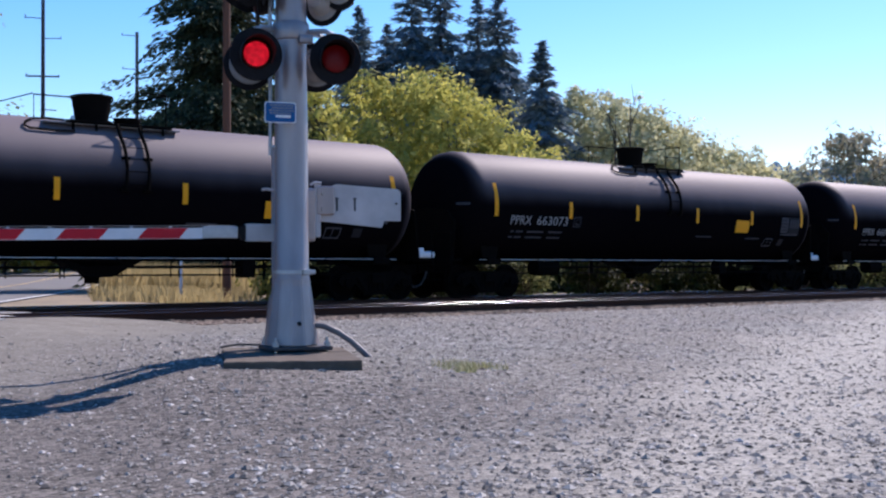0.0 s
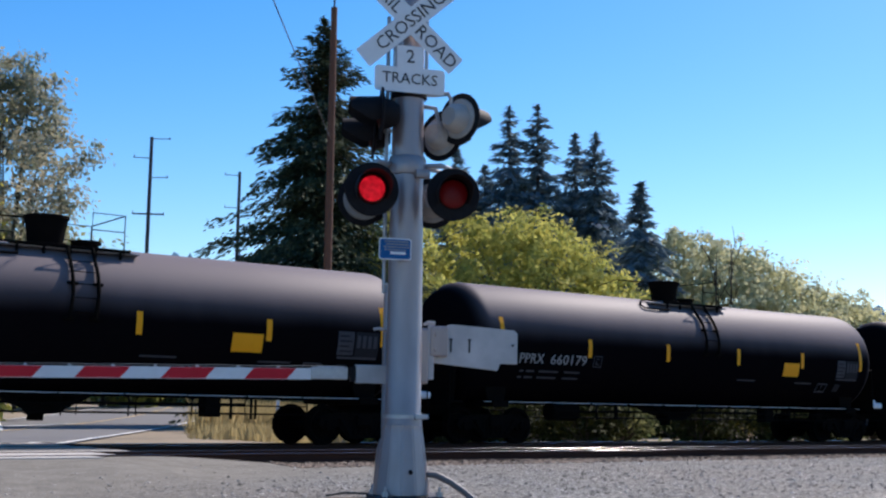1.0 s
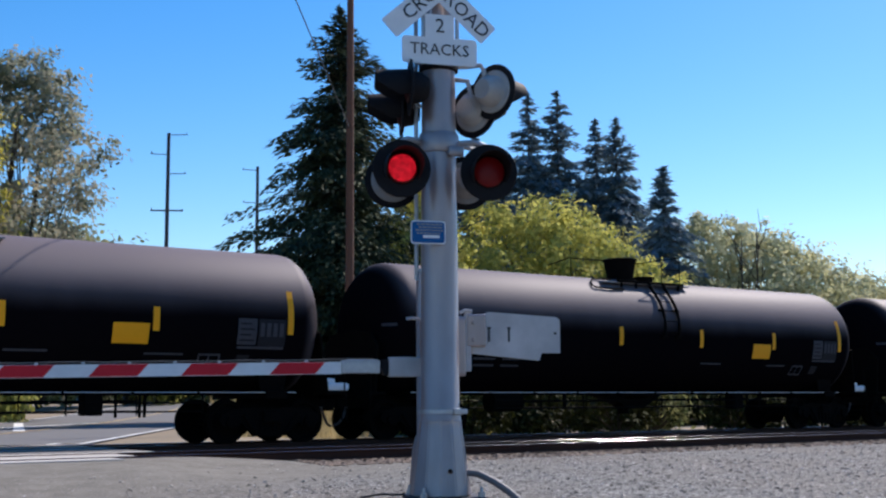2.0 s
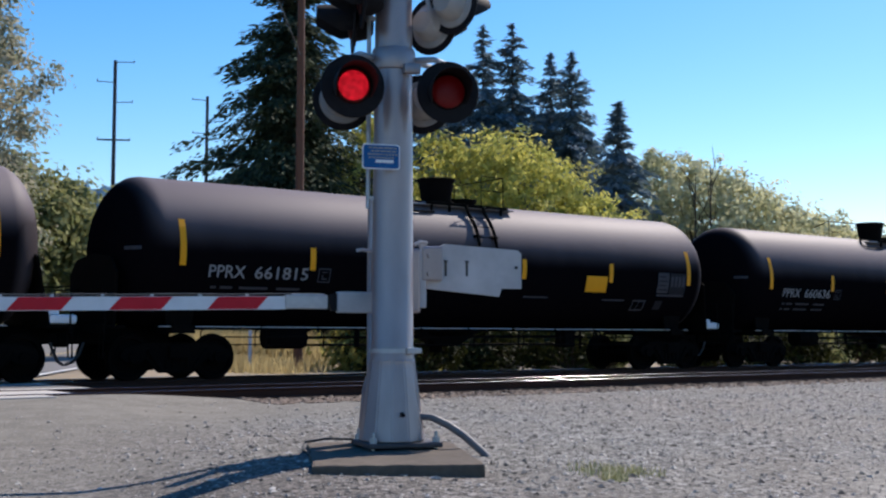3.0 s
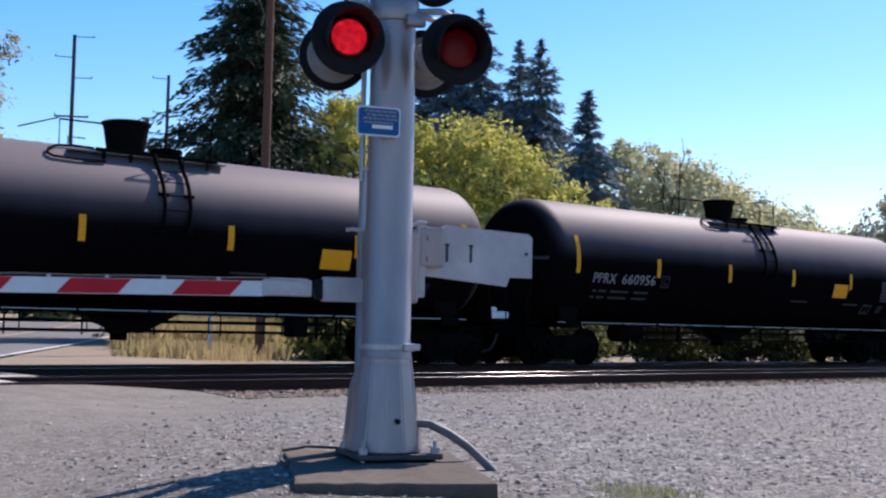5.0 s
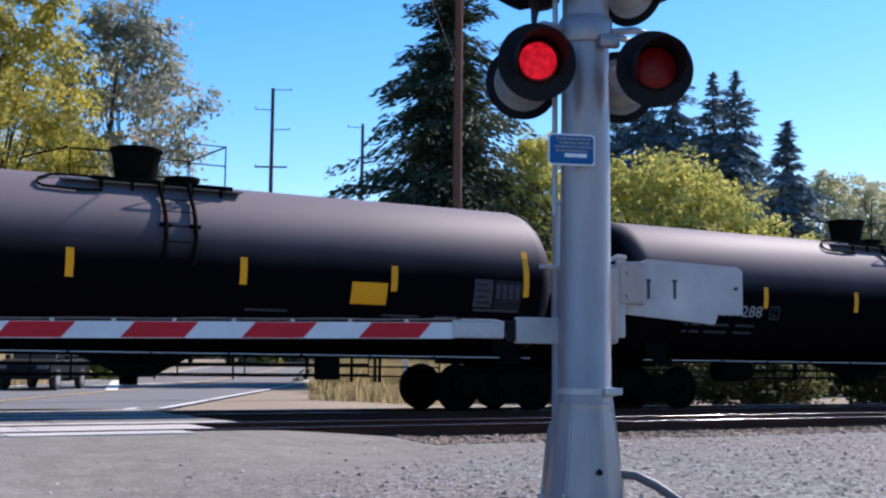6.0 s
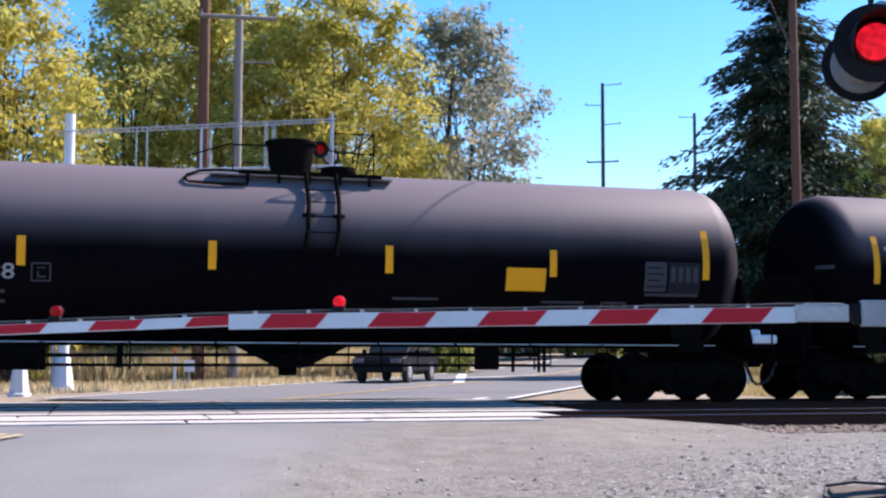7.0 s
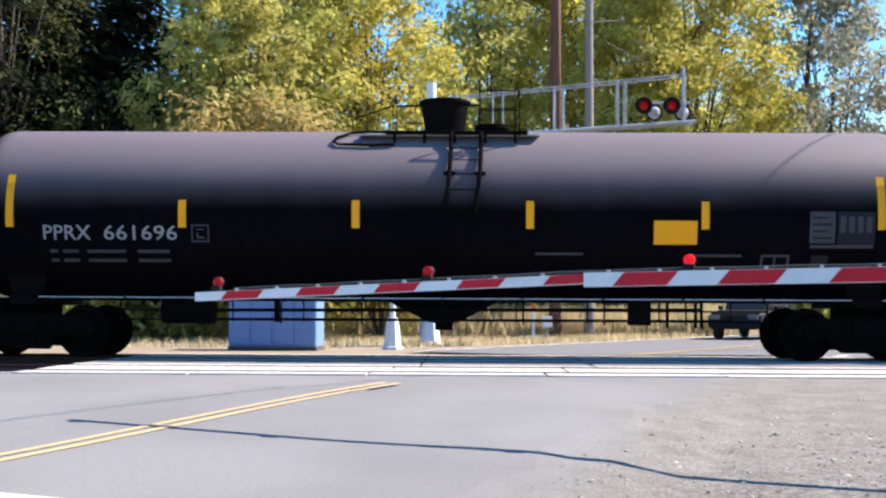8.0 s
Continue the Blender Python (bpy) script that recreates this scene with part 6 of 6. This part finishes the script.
def waiting_car():
    x, y = 12.1, 46.9
    car = empty("car", pose(x, y, ground_z(x, y) + 0.055, 0, 0, -30), label="dark sport utility car waiting beyond the crossing", category="car")
    # front faces -y
    bm = bmesh.new()
    out = [(-2.35, 0.35), (-2.40, 0.62), (-2.32, 0.88), (-1.25, 1.02), (2.15, 1.05), (2.38, 0.98), (2.40, 0.42), (2.30, 0.34)]
    plate(bm, out, 1.82, pose(0.91, 0, 0, 0, 0, 90))
    bmesh.ops.bevel(bm, geom=list(bm.edges), offset=0.07, segments=3, affect="EDGES")
    part("body", bm, M["car_paint"], car, smooth=True)
    bm = bmesh.new()
    out = [(-1.15, 1.0), (-0.45, 1.62), (-0.2, 1.70), (1.75, 1.70), (2.2, 1.05)]
    plate(bm, out, 1.5, pose(0.75, 0, 0, 0, 0, 90))
    bmesh.ops.bevel(bm, geom=list(bm.edges), offset=0.06, segments=3, affect="EDGES")
    part("cabin", bm, M["car_paint"], car, smooth=True)
    bm = bmesh.new()
    q = pose(0, -0.82, 1.32, -42, 0, 0)
    box(bm, 0, 0, 0, 1.36, 0.012, 0.74, 0.004, m=q)
    part("windscreen", bm, M["glass_dark"], car)
    for sx in (-1, 1):
        for (ya, yb) in ((-0.35, 0.55), (0.65, 1.55)):
            bm = bmesh.new()
            box(bm, sx * 0.755, (ya + yb) / 2, 1.36, 0.012, yb - ya, 0.44, 0.004)
            part("side_window", bm, M["glass_dark"], car)
        for yy in (-1.48, 1.42):
            bm = bmesh.new()
            lathe(bm, [(0.0, -0.11), (0.24, -0.11), (0.34, -0.10), (0.36, -0.06), (0.36, 0.06), (0.34, 0.10), (0.24, 0.11), (0.0, 0.11)], 24, pose(sx * 0.82, yy, 0.36, 0, 90, 0))
            w = part("wheel", bm, M["tyre"], car, smooth=True)
            bm = bmesh.new()
            lathe(bm, [(0.0, 0.0), (0.2, 0.0), (0.22, -0.015)], 16, pose(sx * 0.935, yy, 0.36, 0, 90 * sx, 0))
            part("rim", bm, M["galvanised"], w)
        bm = bmesh.new()
        box(bm, sx * 0.66, -2.36, 0.76, 0.36, 0.06, 0.15, 0.02)
        part("headlight", bm, M["conduit"], car)
        bm = bmesh.new()
        box(bm, sx * 0.98, -0.75, 1.08, 0.16, 0.1, 0.14, 0.03)
        part("mirror", bm, M["car_paint"], car)
    bm = bmesh.new()
    box(bm, 0, -2.38, 0.70, 0.8, 0.05, 0.2, 0.02)
    part("grille", bm, M["lamp_black"], car)
    bm = bmesh.new()
    box(bm, 0, -2.40, 0.45, 1.6, 0.06, 0.12, 0.02)
    part("bumper", bm, M["lamp_black"], car)


waiting_car()


# ---- grass and stones ----
def tuft_mesh(name, places, height, mat, seed, label, blades, wide=0.012):
    rng = random.Random(seed)
    vs, fs = [], []
    for cx, cy, r in places:
        for _ in range(blades):
            a, q = rng.uniform(0, 6.28), r * rng.random() ** 0.6
            x, y = cx + math.cos(a) * q, cy + math.sin(a) * q
            z = ground_z(x, y)
            h = height * rng.uniform(0.4, 1.2)
            lean = Vector((rng.gauss(0, 0.3), rng.gauss(0, 0.3), 1)) * h
            s = Vector((math.cos(a * 3), math.sin(a * 3), 0)) * wide * rng.uniform(0.7, 1.4)
            i = len(vs)
            p = Vector((x, y, z - 0.01))
            vs += [p - s, p + s, p + lean]
            fs.append((i, i + 1, i + 2))
    return tagged(new(name, raw_mesh(name, vs, fs, mat)), label, "grass", kind="stuff")


_r = random.Random(77)
tuft_mesh("grass_tuft", [(8.80, 9.95, 0.24), (9.00, 9.80, 0.22), (8.72, 9.72, 0.24), (9.08, 9.62, 0.22), (8.62, 9.5, 0.12)], 0.085, M["pale_grass"], 5, "small pale green grass tuft in gravel", 110, 0.005)
field = []
for i in range(3400):
    b, d = _r.uniform(25.5, 32.2), 30 + 60 * _r.random() ** 0.8
    x, y = at(b, d)
    thin = noise.noise((x * 0.25, y * 0.25, 4)) + smooth(30.5, 39, y) * 0.9 - 0.40
    if y > 30 and not (-9 < across_far(x, y) < 7.2 + 0.8 * math.sin(y)) and _r.random() * 0.7 < thin:
        field.append((x, y, 0.8))
tuft_mesh("dry_grass", [p for p in field if p[1] < 42], 0.5, M["dry_grass"], 6, "dry straw-coloured grass beyond the tracks", 26, 0.018)
tuft_mesh("dry_grass", [p for p in field if p[1] >= 42], 1.25, M["dry_grass"], 7, "tall straw-coloured dry grass on the far verge", 30, 0.03)
field = []
for i in range(1500):
    x, y = _r.uniform(-18, 12), _r.uniform(40, 52.5)
    if not (-5.7 < across_far(x, y) < 6.5) and _r.random() < 0.25 + 0.75 * smooth(44, 56, y):
        field.append((x, y, 0.7))
tuft_mesh("dry_grass", field, 0.26, M["straw"], 8, "short straw-coloured dry grass on the verge", 18, 0.022)
field = []
for i in range(1500):
    x, y = _r.uniform(-20, 14), _r.uniform(53.5, 56.2)
    if not (-5.7 < across_far(x, y) < 6.5):
        field.append((x, y, 0.8))
tuft_mesh("dry_grass", field, 1.25, M["straw"], 9, "tall straw-coloured dry grass beneath the trees", 34, 0.035)


def scatter(name, count, region, size, mat, seed, label, category):
    rng = random.Random(seed)
    vs, fs = [], []
    ico = [(1, 0, 0), (-1, 0, 0), (0, 1, 0), (0, -1, 0), (0, 0, 1), (0, 0, -0.4)]
    tri = [(0, 2, 4), (2, 1, 4), (1, 3, 4), (3, 0, 4), (2, 0, 5), (1, 2, 5), (3, 1, 5), (0, 3, 5)]
    for _ in range(count):
        x, y, z, ok = region(rng)
        if not ok:
            continue
        s = size * min(2.0, rng.lognormvariate(0, 0.45))
        a = rng.uniform(0, 6.28)
        ca, sa = math.cos(a), math.sin(a)
        i = len(vs)
        for u, v, w in ico:
            u, v, w = u * s * rng.uniform(0.7, 1.4), v * s * rng.uniform(0.6, 1.1), w * s * rng.uniform(0.3, 0.6)
            vs.append((x + u * ca - v * sa, y + u * sa + v * ca, z + w))
        fs += [(i + p, i + q, i + r) for p, q, r in tri]
    return tagged(new(name, raw_mesh(name, vs, fs, mat)), label, category, kind="stuff")


def gravel_at(rng):
    d = 0.6 + 36.4 * rng.random() ** 1.55
    b = rng.uniform(8, 82) + rng.uniform(-12, 12)
    x, y = 0.8 + d * math.sin(radians(b)), 1.5 + d * math.cos(radians(b))
    w = across(x, y)
    edge = 4.6 + 4.3 * smooth(13.6, 18.4, y)
    ok = rng.random() < smooth(0.4, 3.6, d) and y < 19.2 and w > edge + 2.6 - 5.0 * rng.random() ** 2.6 and not (abs(x - 7.8) < 0.7 and abs(y - 11.6) < 0.6)
    return x, y, ground_z(x, y) + 0.004, ok


def ballast_at(rng):
    x = 10.8 + 60 * rng.random() ** 1.4
    y = rng.uniform(18.75, 22.9)
    lim = 19.45
    z = -0.36 + 0.16 * (y - 18.75) / 0.7 if y < lim else -0.195
    return x, y, max(z, ground_z(x, y) if y < 20 else -0.36) + 0.01, True


scatter("gravel_stones", 26000, gravel_at, 0.022, M["stone"], 14, "coarse grey gravel stones", "gravel")
scatter("gravel_stones", 46000, gravel_at, 0.011, M["stone"], 11, "loose crushed gravel stones", "gravel")
scatter("gravel_stones", 2600, gravel_at, 0.018, M["stone_pale"], 12, "larger pale stones in the gravel", "gravel")
def shoulder_at(rng):
    y = rng.uniform(10.5, 19.0)
    w = rng.uniform(3.4, 9.0)
    p = ROAD_MID + ROAD_SIDE * w + ROAD_DIR * ((y - 19.0) / 0.933)
    return p.x, p.y, ground_z(p.x, p.y) + 0.006, rng.random() < (w - 3.2) / 4.0


scatter("shoulder_chips", 110, shoulder_at, 0.010, M["stone_pale"], 15, "small pale chips on the dusty shoulder", "gravel")
scatter("shoulder_chips", 1500, shoulder_at, 0.010, M["stone"], 16, "small dark chips on the dusty shoulder", "gravel")
scatter("ballast_stones", 15000, ballast_at, 0.04, M["ballast"], 13, "rust-stained ballast stones along the rails", "ballast")


# ---- ties ----
def ties():
    bm = box(bmesh.new(), 0, 0, 0, 0.23, 2.6, 0.18, 0.012)
    me = mesh_of("tie", bm, M["tie"])
    for tr, ty, n in ((TRACKS[0], NEAR, 110), (TRACKS[1], FAR, 60)):
        for i in range(n):
            ob = new("tie", me)
            ob.parent = tr
            ob.matrix_basis = pose(9.6 + 0.53 * i, ty + 0.02 * math.sin(i * 5), -0.262, 0, 0, 0.8 * math.sin(i * 3.7))


ties()


def far_hedge():
    """Low continuous growth far behind the trees, along the edge of the woods."""
    rng = random.Random(61)
    vs, fs = [], []
    for i in range(15000):
        b = rng.uniform(-34, 66)
        x, y = at(b, rng.uniform(78, 84) + (50 if b > 12 else 0))
        z = ground_z(x, y) + 4.2 * rng.random() ** 1.2 * (0.75 + 0.25 * math.sin(b * 3.1))
        leaf_quad(vs, fs, Vector((x, y, z)), Vector((rng.uniform(-1, 1), -1, rng.uniform(-.3, 1))), 0.5 * rng.uniform(0.6, 1.3), rng)
    tagged(new("undergrowth", raw_mesh("undergrowth", vs, fs, LEAF["shade_dark"])), "dull green undergrowth along the edge of the woods", "undergrowth", kind="stuff")


far_hedge()


def motions():
    train = [
        (0.0, 29.952),
        (0.5, 19.23),
        (1.0, 8.497),
        (1.2, 4.180),
        (2.3, -19.611),
        (2.5, -24.640),
        (3.0, -35.337),
        (3.5, -46.046),
        (4.0, -56.833),
        (5.3, -85.010),
        (5.5, -89.353),
        (5.7, -93.662),
        (6.0, -100.105),
        (6.3, -106.565),
        (6.5, -110.842),
        (6.8, -117.355),
        (7.0, -121.661),
        (7.3, -128.141),
        (7.5, -132.456),
        (7.8, -138.954),
        (8.0, -143.292),
    ]
    for n, car in CARS:
        walk(car, [(t, pose(x + n * CAR_PITCH, FAR, 0)) for t, x in train])
    # the two front lamps of the signal flash in turn, once a second
    for bulb, back, beat in BULBS:
        on, off = Matrix(), Matrix.Translation(back * 0.06)
        a, b = (on, off) if beat == "left" else (off, on)
        rows = [(0.0, a)]
        for k in range(8):
            rows += [(k + 0.25, a), (k + 0.35, b), (k + 0.85, b), (k + 0.95, a)]
        walk(bulb, rows + [(8.0, a)])
    # the wheels of the cars that come into view roll without slipping
    turn = [(8.0 * i / 268, pose(0, 0, 0, 0, math.degrees(-21.67 * 8.0 * i / 268 / WHEEL_R) % 360, 0)) for i in range(269)]
    for n, car in CARS:
        if 0 <= n <= 9:
            for truck in [c for c in car.children if c.name.startswith("truck")]:
                for ws in truck.children:
                    hub = Matrix.Translation(ws.matrix_basis.translation)
                    walk(ws, [(t, hub @ m) for t, m in turn])


motions()
